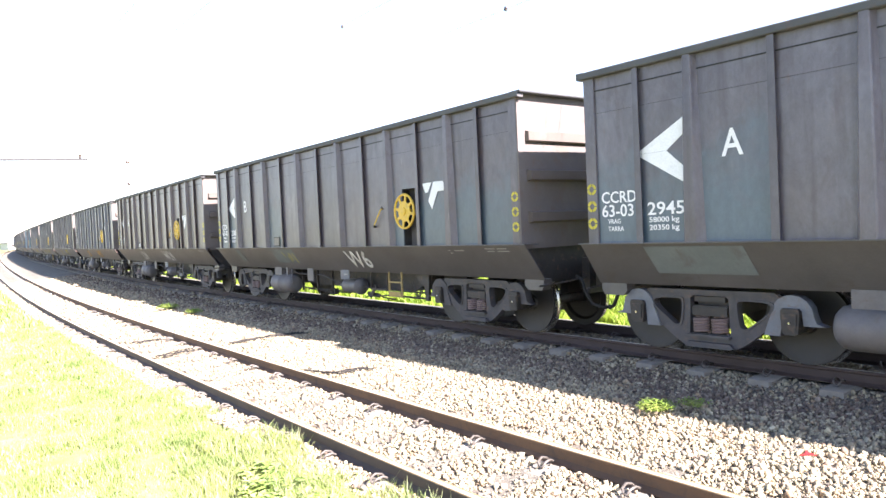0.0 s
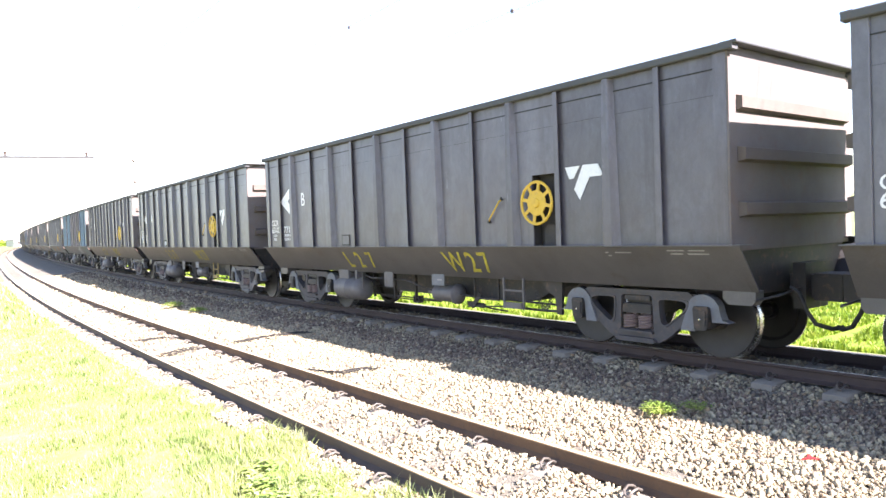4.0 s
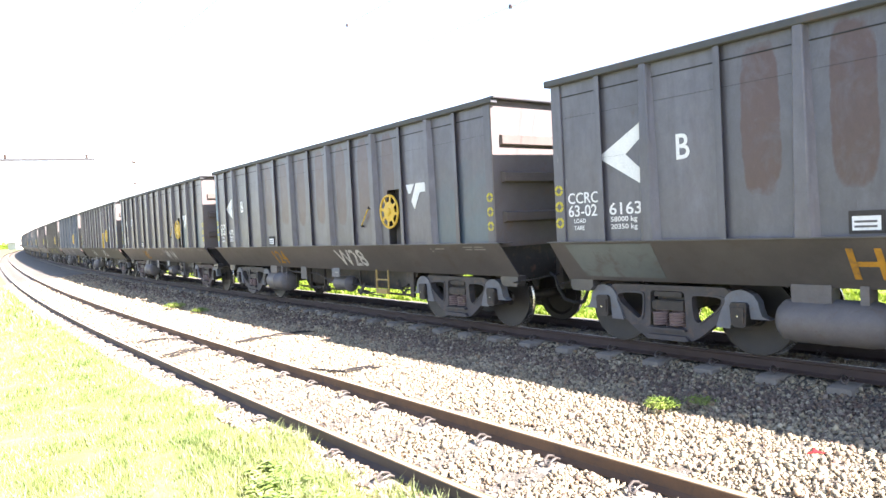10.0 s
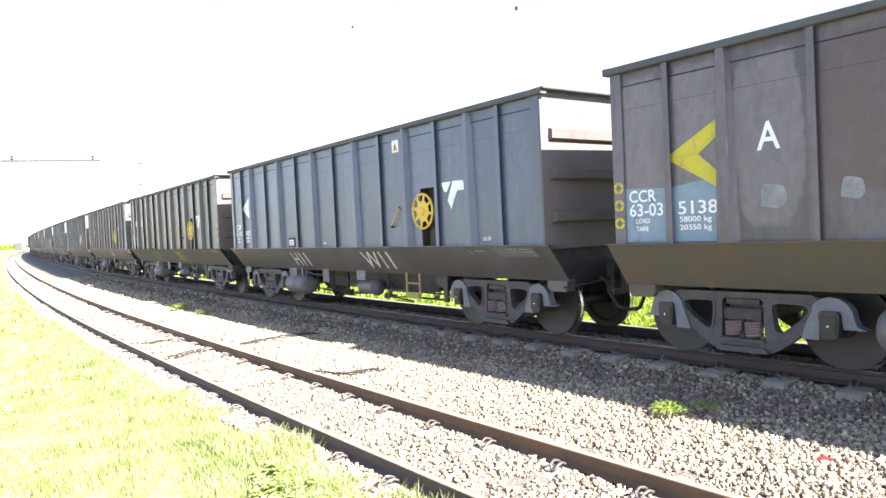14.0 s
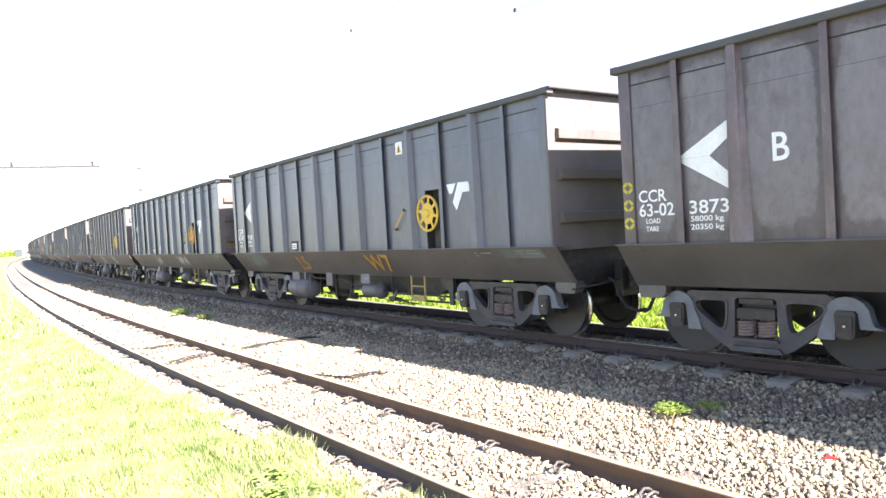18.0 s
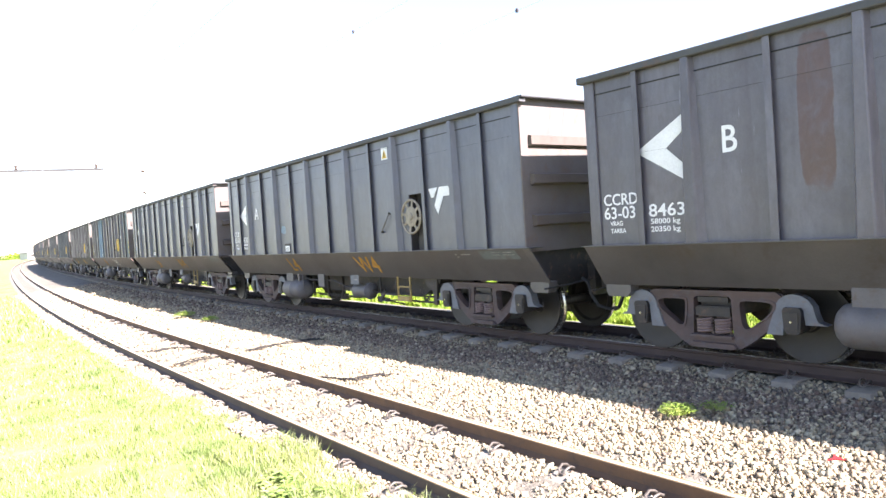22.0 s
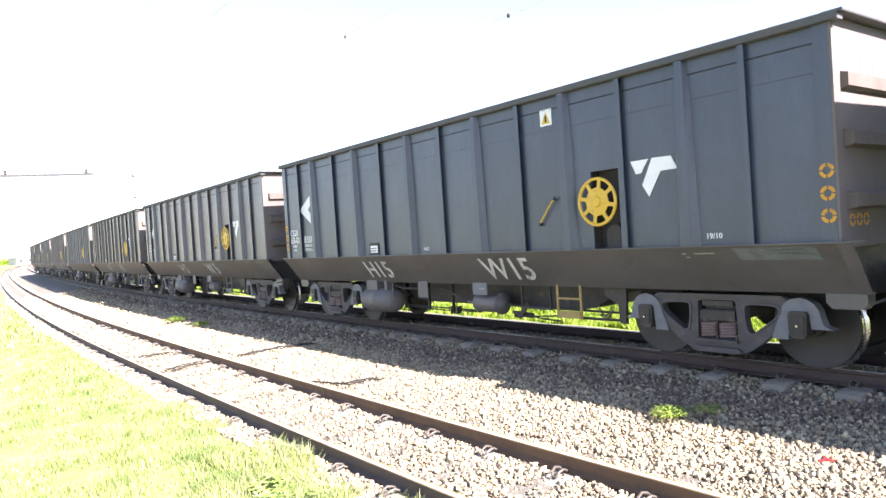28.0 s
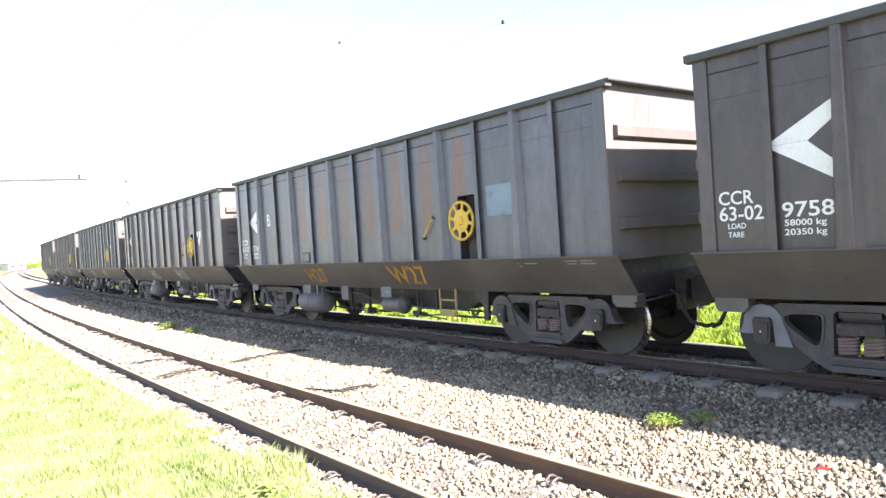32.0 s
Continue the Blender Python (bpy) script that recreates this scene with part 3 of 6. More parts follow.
def side_frame_geo():
    """Cast bogie side frame: two rounded windows, spring seat between, drawn in x, z about the bogie's middle."""
    half = [(0.30, 0.15), (0.46, 0.24), (0.70, 0.44), (0.86, 0.56), (0.87, 0.74), (0.80, 0.81)]
    outer = half + [(-x, z) for x, z in reversed(half)]
    window = [(0.72, 0.70), (0.36, 0.71), (0.335, 0.66), (0.36, 0.42), (0.42, 0.385), (0.50, 0.44), (0.71, 0.60)]
    wins = [rounded([(s * x, z) for x, z in window]) for s in (-1, 1)]
    middle = [(-0.25, 0.31), (0.25, 0.31), (0.235, 0.72), (0.20, 0.745), (-0.20, 0.745), (-0.235, 0.72)]
    g = Geo().plate(rounded(outer, 1), wins + [middle], -0.05, 0.05)
    for win in wins:
        cx, cz = sum(p[0] for p in win) / len(win), sum(p[1] for p in win) / len(win)
        g.plate([(cx + 1.16 * (x - cx), cz + 1.16 * (z - cz)) for x, z in win], [win], -0.064, -0.05)
    g.prism([(-0.82, 0.77), (-0.76, 0.815), (0.76, 0.815), (0.82, 0.77)], -0.075, 0.06)
    g.prism([(-0.30, 0.17), (-0.25, 0.155), (0.25, 0.155), (0.30, 0.17), (0.26, 0.215), (-0.26, 0.215)], -0.10, 0.10)
    g.box(-0.26, 0.26, -0.11, 0.11, 0.275, 0.305)
    return g


def adapter_geo():
    """Arched cover over an axle box."""
    out, inn = [], []
    for k in range(9):
        a = math.pi * k / 8
        out.append((0.215 * math.cos(a), 0.58 + 0.205 * math.sin(a)))
        inn.append((0.108 * math.cos(a), 0.53 + 0.11 * min(1.0, math.sin(a) * 2.2)))
    out = [(0.30, 0.345), (0.255, 0.48)] + out + [(-0.245, 0.50), (-0.335, 0.468)]
    inn = [(0.125, 0.345), (0.112, 0.47)] + inn + [(-0.112, 0.50), (-0.115, 0.466)]
    g = Geo()
    n = len(out)
    v = [(x, -0.05, z) for x, z in out] + [(x, -0.05, z) for x, z in inn] + [(x, 0.075, z) for x, z in out] + [(x, 0.075, z) for x, z in inn]
    f = []
    for i in range(n - 1):
        f += [(i, i + 1, n + i + 1, n + i), (2 * n + i + 1, 2 * n + i, 3 * n + i, 3 * n + i + 1), (i, 2 * n + i, 2 * n + i + 1, i + 1), (n + i + 1, 3 * n + i + 1, 3 * n + i, n + i)]
    f += [(0, n, 3 * n, 2 * n), (n - 1, 3 * n - 1, 4 * n - 1, 2 * n - 1)]
    return g.add(v, f)


def axlebox_geo():
    g = Geo().prism([(-0.085, 0.36), (-0.05, 0.335), (0.05, 0.335), (0.085, 0.36), (0.098, 0.58), (0.08, 0.61), (-0.08, 0.61), (-0.098, 0.58)], -0.11, 0.10)
    g.prism([(-0.066, 0.385), (0.066, 0.385), (0.072, 0.56), (-0.072, 0.56)], -0.122, -0.11)
    return g


def spring_geo(x):
    g = Geo()
    pts = []
    for k in range(61):
        a = 2 * math.pi * k / 11
        pts.append((x + 0.088 * math.cos(a), 0.075 * math.sin(a), 0.32 + 0.18 * k / 60))
    return g.tube(pts, 0.016, 5)


def wheel_geo(sign):
    """Wheel with flange inside, dished web and hub; sign -1: on the near rail."""
    y = lambda d: sign * d
    prof = [(0.06, y(0.655)), (0.10, y(0.65)), (0.12, y(0.622)), (0.36, y(0.612)), (0.385, y(0.62)), (0.452, y(0.623)), (0.457, y(0.60)), (0.46, y(0.545)), (0.487, y(0.53)), (0.489, y(0.51)), (0.477, y(0.50)), (0.39, y(0.50)), (0.35, y(0.54)), (0.11, y(0.55)), (0.10, y(0.47)), (0.06, y(0.47))]
    return Geo().lathe(prof, 40)


def text_mesh(s, size, material, apart=1.0, cache={}):
    key = (s, size, material.name, apart)
    if key not in cache:
        cu = bpy.data.curves.new("lettering", "FONT")
        cu.body, cu.size, cu.extrude, cu.resolution_u, cu.space_character, cu.offset = s, size, 0.0015, 3, apart, 0.011 * size
        ob = bpy.data.objects.new("lettering", cu)
        me = bpy.data.meshes.new_from_object(ob)
        bpy.data.objects.remove(ob)
        bpy.data.curves.remove(cu)
        me.name = "lettering"
        me.materials.clear()
        me.materials.append(material)
        cache[key] = me
    return cache[key]


def side_text(wagon, s, u, z, size, material, wide=1.0, y=-SHEET - 0.004, lean=0.0, name="lettering", slope=0.0, apart=1.0):
    """Text on the near side, its lower left corner at u, z."""
    m = Matrix.Translation((X(u), y, z)) @ Euler((radians(90) + slope, 0, 0)).to_matrix().to_4x4()
    sh = Matrix.Identity(4)
    sh[0][1] = lean
    return part(name, text_mesh(s, size, material, apart), None, wagon, at=m @ sh @ Matrix.Diagonal((wide, 1, 1, 1)))


SKIRT_DROP, SKIRT_IN = 0.507, 0.36
SKIRT_SLOPE = math.atan2(SKIRT_IN, SKIRT_DROP)


def wagon_template():
    w = empty("ore_wagon", "open steel ore wagon", "railway wagon", "wagons of the train")
    # side sheets between the posts
    edges = [UL] + list(POSTS) + [LB]
    for s in (-1, 1):
        if s > 0:
            part("side_sheet", Geo().box(X(0), X(LB), SHEET - 0.024, SHEET, HS, HT), M_PAINT, w)
        for a, b in zip(edges, edges[1:]) if s < 0 else ():
            g = Geo()
            hw, hz = (b - a) / 2, (HT - HS) / 2
            if s < 0 and abs(a - 8.62) < 0.01:
                # the panel with the opening for the handwheel
                c0, c1, d0, d1 = 9.0 - (a + b) / 2, 9.43 - (a + b) / 2, -hz, 2.33 - (HT + HS) / 2
                g.prism([(-hw, -hz), (c0, -hz), (c0, d1), (c1, d1), (c1, -hz), (hw, -hz), (hw, hz), (-hw, hz)], -0.012, 0.012)
            else:
                g.box(-hw, hw, -0.012, 0.012, -hz, hz)
            part("panel", g, M_PAINT, w, at=pose(X((a + b) / 2), s * (SHEET - 0.012), (HT + HS) / 2))
        # pressed posts, wider towards the foot
        for i, u in enumerate(POSTS):
            g = Geo()
            if i % 2:
                rings = []
                for z, hw, d in ((HS + 0.012, 0.135, 0.085), (HS + 0.35, 0.123, 0.085), (HS + 1.1, 0.105, 0.085), (HT - 0.02, 0.075, 0.075)):
                    y0, y1 = s * (SHEET - 0.006), s * (SHEET + d)
                    rings.append([(-hw, y0, z), (-hw * 0.70, y0 + (y1 - y0) * 0.85, z), (-hw * 0.58, y1, z), (hw * 0.40, y1, z), (hw * 0.54, y0 + (y1 - y0) * 0.85, z), (hw, y0, z)])
                g.loft(rings)
            else:
                z0, z1, y0, y1 = HS + 0.012, HT - 0.02, s * (SHEET - 0.006), s * (SHEET + 0.055)
                for a0, a1, b0, b1, ya, yb in ((-0.042, -0.034, -0.030, -0.024, y0, y1), (-0.042, -0.034, 0.046, 0.038, y1 - s * 0.009, y1 + s * 0.001)):
                    g.loft([[(a0, ya, z0), (b0, ya, z0), (b0, yb, z0), (a0, yb, z0)], [(a1, ya, z1), (b1, ya, z1), (b1, yb, z1), (a1, yb, z1)]])
            part("post", g, M_PAINT, w, at=pose(X(u), 0, 0))
        # corner posts
        for u in (UL, LB):
            q = 1 if u > 1 else -1
            g = Geo().prism([(-0.075, s * (SHEET - 0.07)), (0.075, s * (SHEET - 0.07)), (0.075, s * (SHEET + 0.02)), (0.065, s * (SHEET + 0.03)), (-0.075, s * (SHEET + 0.03))], HS - 0.004, HT - 0.02, "z")
            part("corner_post", g, M_PAINT, w, at=pose(X(u) - q * 0.08, 0, 0))
        # top rail of angle iron
        g = Geo().prism([(s * (SHEET - 0.03), HT - 0.085), (s * (SHEET + 0.075), HT - 0.085), (s * (SHEET + 0.085), HT - 0.075), (s * (SHEET + 0.085), HT - 0.01), (s * (SHEET + 0.075), HT), (s * (SHEET - 0.03), HT)], X(UL - 0.06), X(LB + 0.10), "x")
        part("top_rail", g, M_PAINT, w)
        # upper bar paints the shadow line under the top strip; lower bar, a weld
        for a, b in zip(edges, edges[1:]) if s < 0 else ():
            part("weld_line", Geo().box(X(a + 0.03), X(b - 0.03), s * (SHEET - 0.002), s * (SHEET + 0.007), HT - 0.247, HT - 0.234).box(X(a + 0.03), X(b - 0.03), s * (SHEET - 0.002), s * (SHEET + 0.003), 2.949, 2.9515), M_SEAM, w)
        # sole beam below the sides
        x0, x1 = X(UL - 0.10), X(LB + 0.12)
        zb, yb = HS - SKIRT_DROP, HALF - SKIRT_IN
        outline = [(s * HALF, HS), (s * yb, zb), (s * (yb - 0.10), zb), (s * (yb - 0.10), zb + 0.012), (s * (yb - 0.006), zb + 0.014), (s * (HALF - 0.012), HS - 0.002)]
        part("sole_beam", Geo().prism(outline, x0, x1, "x"), M_SOLE, w)
        part("sole_flange", Geo().box(X(UL - 0.11), X(LB + 0.15), s * 1.2, s * (HALF + 0.035), HS - 0.001, HS + 0.012), M_SOLE, w)
    # ends
    for e in (-1, 1):
        xe = X(UL + 0.02) if e < 0 else X(LB - 0.02)
        over = 0.026 if e > 0 else -0.07
        xs = xe + (0.024 if e > 0 else 0.0)
        half = [(SHEET - 0.07, 1.30), (SHEET - 0.07, HS + 0.013), (SHEET + over, HS + 0.013), (SHEET + over, HT - 0.086), (SHEET - 0.04, HT - 0.086), (SHEET - 0.04, HT - 0.03)]
        part("end_sheet", Geo().prism(half + [(-y, z) for y, z in reversed(half)], xs - 0.012, xs + 0.012, "x"), M_END, w)
        for z, dp in ((2.87, 0.105), (2.33, 0.13), (1.75, 0.13)):
            g = Geo()
            rings = []
            for y in (-SHEET + 0.12, SHEET - 0.12):
                rings.append([(xe, y, z - 0.105), (xe + e * dp, y, z - 0.07), (xe + e * dp, y, z + 0.05), (xe, y, z + 0.08)])
            part("end_rib", g.loft(rings), M_RIB, w)
        jut = 0.16 if e > 0 else 0.08
        part("end_rail", Geo().prism([(xe - e * 0.02, HT - 0.028), (xe + e * jut, HT - 0.028), (xe + e * (jut + 0.006), HT - 0.02), (xe + e * (jut + 0.006), HT - 0.006), (xe + e * jut, HT + 0.002), (xe - e * 0.02, HT + 0.002)], -SHEET - 0.08, SHEET + 0.08), M_TOPRAIL, w)
        part("headstock", Geo().prism([(-1.30, HS - 0.03), (-1.0, 0.92), (-0.9, 0.80), (0.9, 0.80), (1.0, 0.92), (1.30, HS - 0.03)], min(xe - e * 0.25, xe - e * 0.02), max(xe - e * 0.25, xe - e * 0.02), "x"), M_STEEL, w)
        for s in (-1, 1):
            part("end_bracket", Geo().prism([(xe - e * 0.28, 0.86), (xe + e * 0.10, 0.86), (xe + e * 0.10, 0.76), (xe + e * 0.06, 0.70), (xe - e * 0.22, 0.70), (xe - e * 0.28, 0.76)], s * 0.90, s * 1.065), M_SOLE, w)
        if e > 0:
            for s in (-1, 1):
                yt, yb = s * (HALF + 0.012), s * (HALF - SKIRT_IN + 0.012)
                za, zb = HS - 0.006, HS - SKIRT_DROP
                part("end_gusset", Geo().loft([[(X(LB) - 0.02, yt, za), (X(LB) + 0.125, yt, za), (X(LB) + 0.125, yt - s * 0.02, za), (X(LB) - 0.02, yt - s * 0.02, za)], [(X(LB) + 0.05, yb, zb), (X(LB) + 0.135, yb, zb), (X(LB) + 0.135, yb - s * 0.02, zb), (X(LB) + 0.05, yb - s * 0.02, zb)]]), M_SOLE, w)
        # drawgear
        g = Geo().box(xe + (0.0 if e > 0 else -0.36), xe + (0.36 if e > 0 else 0.0), -0.13, 0.13, 0.72, 0.98)
        g.prism([(xe + e * 0.30, -0.2), (xe + e * 0.62, -0.24), (xe + e * 0.70, -0.1), (xe + e * 0.58, 0.02), (xe + e * 0.70, 0.12), (xe + e * 0.55, 0.22), (xe + e * 0.30, 0.2)], 0.70, 1.0, "z")
        part("coupler", g, M_STEEL, w)
        part("draft_box", Geo().box(min(xe + e * 0.10, xe + e * 0.24), max(xe + e * 0.10, xe + e * 0.24), -0.26, 0.26, 0.60, 1.12), M_STEEL, w)
        yh = -0.45
        part("brake_hose", Geo().tube([(xe + e * 0.16, yh, 0.86), (xe + e * 0.26, yh, 0.80), (xe + e * 0.33, yh, 0.62), (xe + e * 0.42, yh + 0.02, 0.47), (xe + e * 0.55, yh + 0.1, 0.42), (xe + e * 0.63, yh + 0.2, 0.43)], 0.025, 8), M_RUBBER, w, "black rubber brake hose", True)
        part("uncoupling_lever", Geo().tube([(xe + e * 0.2, -1.25, 0.78), (xe + e * 0.2, -0.75, 0.80), (xe + e * 0.2, -0.3, 0.84)], 0.014, 6), M_STEEL, w)
    belly = [(X(3.72), 0.98), (X(3.74), 0.60), (X(3.95), 0.50), (X(4.3), 0.47), (X(8.0), 0.46), (X(8.3), 0.52), (X(8.72), 0.72), (X(8.85), 0.98)]
    part("belly", Geo().prism(belly, -0.62, 0.62), M_STEEL, w)
    part("floor", Geo().box(X(0.05), X(LB - 0.05), -1.2, 1.2, 1.10, 1.14), M_INSIDE, w)
    part("centre_sill", Geo().box(X(0.3), X(LB - 0.3), -0.2, 0.2, 0.80, 1.10), M_STEEL, w)
    for u in (3.0, 4.6, 6.0, 7.4, 8.8):
        part("cross_bearer", Geo().prism([(-1.2, 1.10), (-1.02, 0.88), (-0.3, 0.80), (0.3, 0.80), (1.02, 0.88), (1.2, 1.10)], X(u) - 0.05, X(u) + 0.05, "x"), M_STEEL, w)
    # handwheel in its opening
    part("handwheel_recess", Geo().box(X(8.98), X(9.45), -SHEET + 0.16, -SHEET + 0.18, HS, 2.36).box(X(8.96), X(9.0), -SHEET + 0.02, -SHEET + 0.18, HS, 2.36).box(X(9.43), X(9.47), -SHEET + 0.02, -SHEET + 0.18, HS, 2.36).box(X(8.96), X(9.47), -SHEET + 0.02, -SHEET + 0.18, 2.33, 2.37), M_RECESS, w, "dark recess behind the handwheel")
    part("brake_gearbox", Geo().prism([(X(9.15), 1.36), (X(9.39), 1.36), (X(9.39), 1.58), (X(9.33), 1.66), (X(9.23), 1.66), (X(9.15), 1.58)], -SHEET + 0.06, -SHEET + 0.15), M_RECESS, w)
    g = Geo().ring(0, 0, 0, 0.285, 0.021, 32, 6)
    hw = part("handwheel", g, M_YELLOW, w, "yellow spoked brake handwheel", True, at=pose(X(9.12), -SHEET - 0.05, 1.95))
    part("wheel_disc", Geo().lathe([(0.03, -0.035), (0.06, -0.03), (0.07, -0.012), (0.168, -0.008), (0.176, 0.0), (0.168, 0.012), (0.05, 0.014), (0.045, 0.12)], 24), M_YELLOW, hw, smooth=True)
    spoke = Geo().prism([(0.16, -0.032), (0.185, -0.024), (0.245, -0.022), (0.28, -0.040), (0.28, 0.040), (0.245, 0.022), (0.185, 0.024), (0.16, 0.032)], -0.008, 0.008).mesh("spoke", M_YELLOW)
    for k in range(8):
        part("spoke", spoke, None, hw, at=Matrix.Rotation(2 * math.pi * k / 8 + 0.2, 4, "Y"))
    part("lever_bar", Geo().tube([(X(8.11), -SHEET - 0.03, 1.73), (X(8.125), -SHEET - 0.04, 1.755), (X(8.35), -SHEET - 0.04, 2.01), (X(8.375), -SHEET - 0.02, 2.03)], 0.011, 6), M_YELLOW, w, "slanted lever bar", True)
    part("lever_pin", Geo().tube([(X(8.375), -SHEET, 2.03), (X(8.39), -SHEET - 0.05, 2.045), (X(8.41), -SHEET - 0.05, 2.065)], 0.013, 6), M_STEEL, w)
    part("lever_catch", Geo().box(X(8.09), X(8.12), -SHEET - 0.05, -SHEET, 1.70, 1.74), M_STEEL, w)
    # air tank, brake cylinder, plates, pipes, rods
    tank = Geo()
    tank.loft([[(X(u), -0.98 + r * math.cos(a), 0.50 + r * math.sin(a)) for a in [2 * math.pi * k / 24 for k in range(24)]] for u, r in ((2.78, 0.06), (2.79, 0.15), (2.84, 0.205), (2.91, 0.225), (2.94, 0.23), (3.3, 0.23), (3.31, 0.236), (3.33, 0.236), (3.34, 0.23), (3.68, 0.23), (3.71, 0.225), (3.79, 0.205), (3.84, 0.15), (3.85, 0.06))])
    part("air_tank", tank, M_TANK, w, "grey cylindrical brake air tank", True)
    part("tank_bracket", Geo().box(X(2.95), X(3.34), -1.10, -0.9, 0.68, 0.88), M_TANK, w)
    part("tank_bracket", Geo().box(X(3.60), X(3.68), -1.10, -0.9, 0.68, 0.88), M_TANK, w)
    part("drain_pipe", Geo().tube([(X(3.86), -1.08, 0.52), (X(3.86), -1.08, 0.84), (X(3.83), -1.08, 0.87)], 0.013, 6), M_TANK, w)
    cyl = Geo()
    cyl.loft([[(X(u), -0.9 + r * math.cos(a), 0.54 + r * math.sin(a)) for a in [2 * math.pi * k / 20 for k in range(20)]] for u, r in ((5.85, 0.03), (6.08, 0.03), (6.09, 0.12), (6.13, 0.145), (6.64, 0.145), (6.65, 0.17), (6.69, 0.17), (6.72, 0.12), (6.76, 0.05))])
    part("brake_cylinder", cyl, M_TANK, w, "grey brake cylinder", True)
    part("hanger_plate", Geo().box(X(4.70), X(4.99), -1.10, -1.085, 0.60, 0.88), M_TANK, w, "grey hanging steel plate")
    plate = part("valve_plate", Geo().box(X(6.22), X(6.56), -1.10, -1.085, 0.69, 0.88), M_ADAPTER, w, "pale blue-grey steel plate")
    part("plate_print", Geo().box(X(6.37), X(6.50), -1.101, -1.103, 0.775, 0.80), M_PRINT, plate)
    part("air_pipe", Geo().tube([(X(3.9), -1.02, 0.78), (X(4.1), -1.02, 0.74), (X(5.3), -1.02, 0.74), (X(5.5), -1.02, 0.70), (X(5.8), -1.0, 0.62), (X(6.1), -0.95, 0.58)], 0.018, 6), M_STEEL, w, smooth=True)
    rod = lambda pts, r=0.014: Geo().tube([(X(a), b, c) for a, b, c in pts], r, 6)
    part("pull_rod", rod([(3.84, -0.8, 0.40), (5.9, -0.8, 0.39)]), M_STEEL, w, smooth=True)
    part("pull_rod", rod([(3.9, -0.7, 0.36), (4.9, -0.72, 0.34), (6.0, -0.74, 0.36)], 0.012), M_STEEL, w, smooth=True)
    part("pull_rod", rod([(6.74, -0.9, 0.54), (7.1, -0.9, 0.52), (9.2, -0.86, 0.50)], 0.017), M_STEEL, w, smooth=True)
    part("pull_rod", rod([(6.8, -0.8, 0.42), (7.4, -0.8, 0.34), (7.8, -0.8, 0.32)], 0.013), M_STEEL, w, smooth=True)
    part("pull_rod", rod([(7.0, -0.95, 0.36), (7.9, -0.95, 0.42), (8.05, -0.95, 0.44)], 0.013), M_STEEL, w, smooth=True)
    part("brake_lever", Geo().prism([(X(7.02), 0.36), (X(7.10), 0.33), (X(7.32), 0.56), (X(7.26), 0.60)], -0.93, -0.905), M_STEEL, w)
    part("slack_adjuster", Geo().tube([(X(6.90), -0.86, 0.40), (X(6.92), -0.86, 0.40), (X(7.30), -0.86, 0.38), (X(7.32), -0.86, 0.38)], [0.02, 0.04, 0.04, 0.02], 10), M_STEEL, w, smooth=True)
    part("equaliser_box", Geo().box(X(7.22), X(7.24), -1.0, -0.97, 0.50, 0.86).box(X(7.80), X(7.82), -1.0, -0.97, 0.50, 0.86).box(X(7.22), X(7.82), -1.0, -0.97, 0.50, 0.53), M_STEEL, w)
    for u in (3.85, 4.60, 5.30):
        part("rod_hanger", Geo().box(X(u), X(u + 0.03), -0.83, -0.78, 0.34, 0.82), M_STEEL, w)
    part("rod_guide", Geo().box(X(5.28), X(5.30), -0.85, -0.75, 0.31, 0.44).box(X(5.44), X(5.46), -0.85, -0.75, 0.31, 0.44).box(X(5.28), X(5.46), -0.85, -0.75, 0.31, 0.325), M_STEEL, w)
    chain = Geo()
    for k in range(14):
        f = k / 13
        chain.ring(X(8.60 + 0.28 * f), -0.95, 0.66 - 0.16 * math.sin(math.pi * f) - 0.1 * f, 0.028, 0.007, 8, 4)
    part("brake_chain", chain, M_STEEL, w)
    part("guard_rail", Geo().tube([(X(8.0), -0.95, 0.42), (X(8.6), -0.95, 0.415), (X(9.0), -0.95, 0.42), (X(9.06), -0.95, 0.45)], 0.02, 6), M_STEEL, w)
    part("guard_post", Geo().prism([(X(9.01), 0.38), (X(9.10), 0.38), (X(9.11), 0.58), (X(9.13), 0.88), (X(8.72), 0.88), (X(8.80), 0.72), (X(8.99), 0.62)], -0.97, -0.92), M_STEEL, w)
    step = Geo()
    for u in (8.05, 8.47):
        step.box(X(u), X(u + 0.03), -1.12, -1.095, 0.42, 0.88)
    step.box(X(8.05), X(8.50), -1.12, -1.095, 0.68, 0.705)
    step.prism([(X(8.09), 0.43), (X(8.48), 0.43), (X(8.47), 0.52), (X(8.10), 0.52)], -1.14, -1.09)
    part("step", step, M_STEP, w, "painted steel foot step")
    # bogies
    for c in (WHEELS[0] + 0.935, WHEELS[2] + 0.935):
        bogie = part("bogie", Geo().box(-0.215, 0.215, -0.95, 0.95, 0.50, 0.60).box(-0.21, 0.21, -0.93, 0.93, 0.60, 0.615).box(-0.19, 0.19, -0.935, 0.935, 0.66, 0.72).box(-0.2, 0.2, -0.85, 0.85, 0.5, 0.76).lathe([(0.2, -0.2), (0.2, 0.2)], 12, 0, 0.70), M_STEEL, w, "cast steel bogie with coil springs", at=pose(X(c), 0, 0))
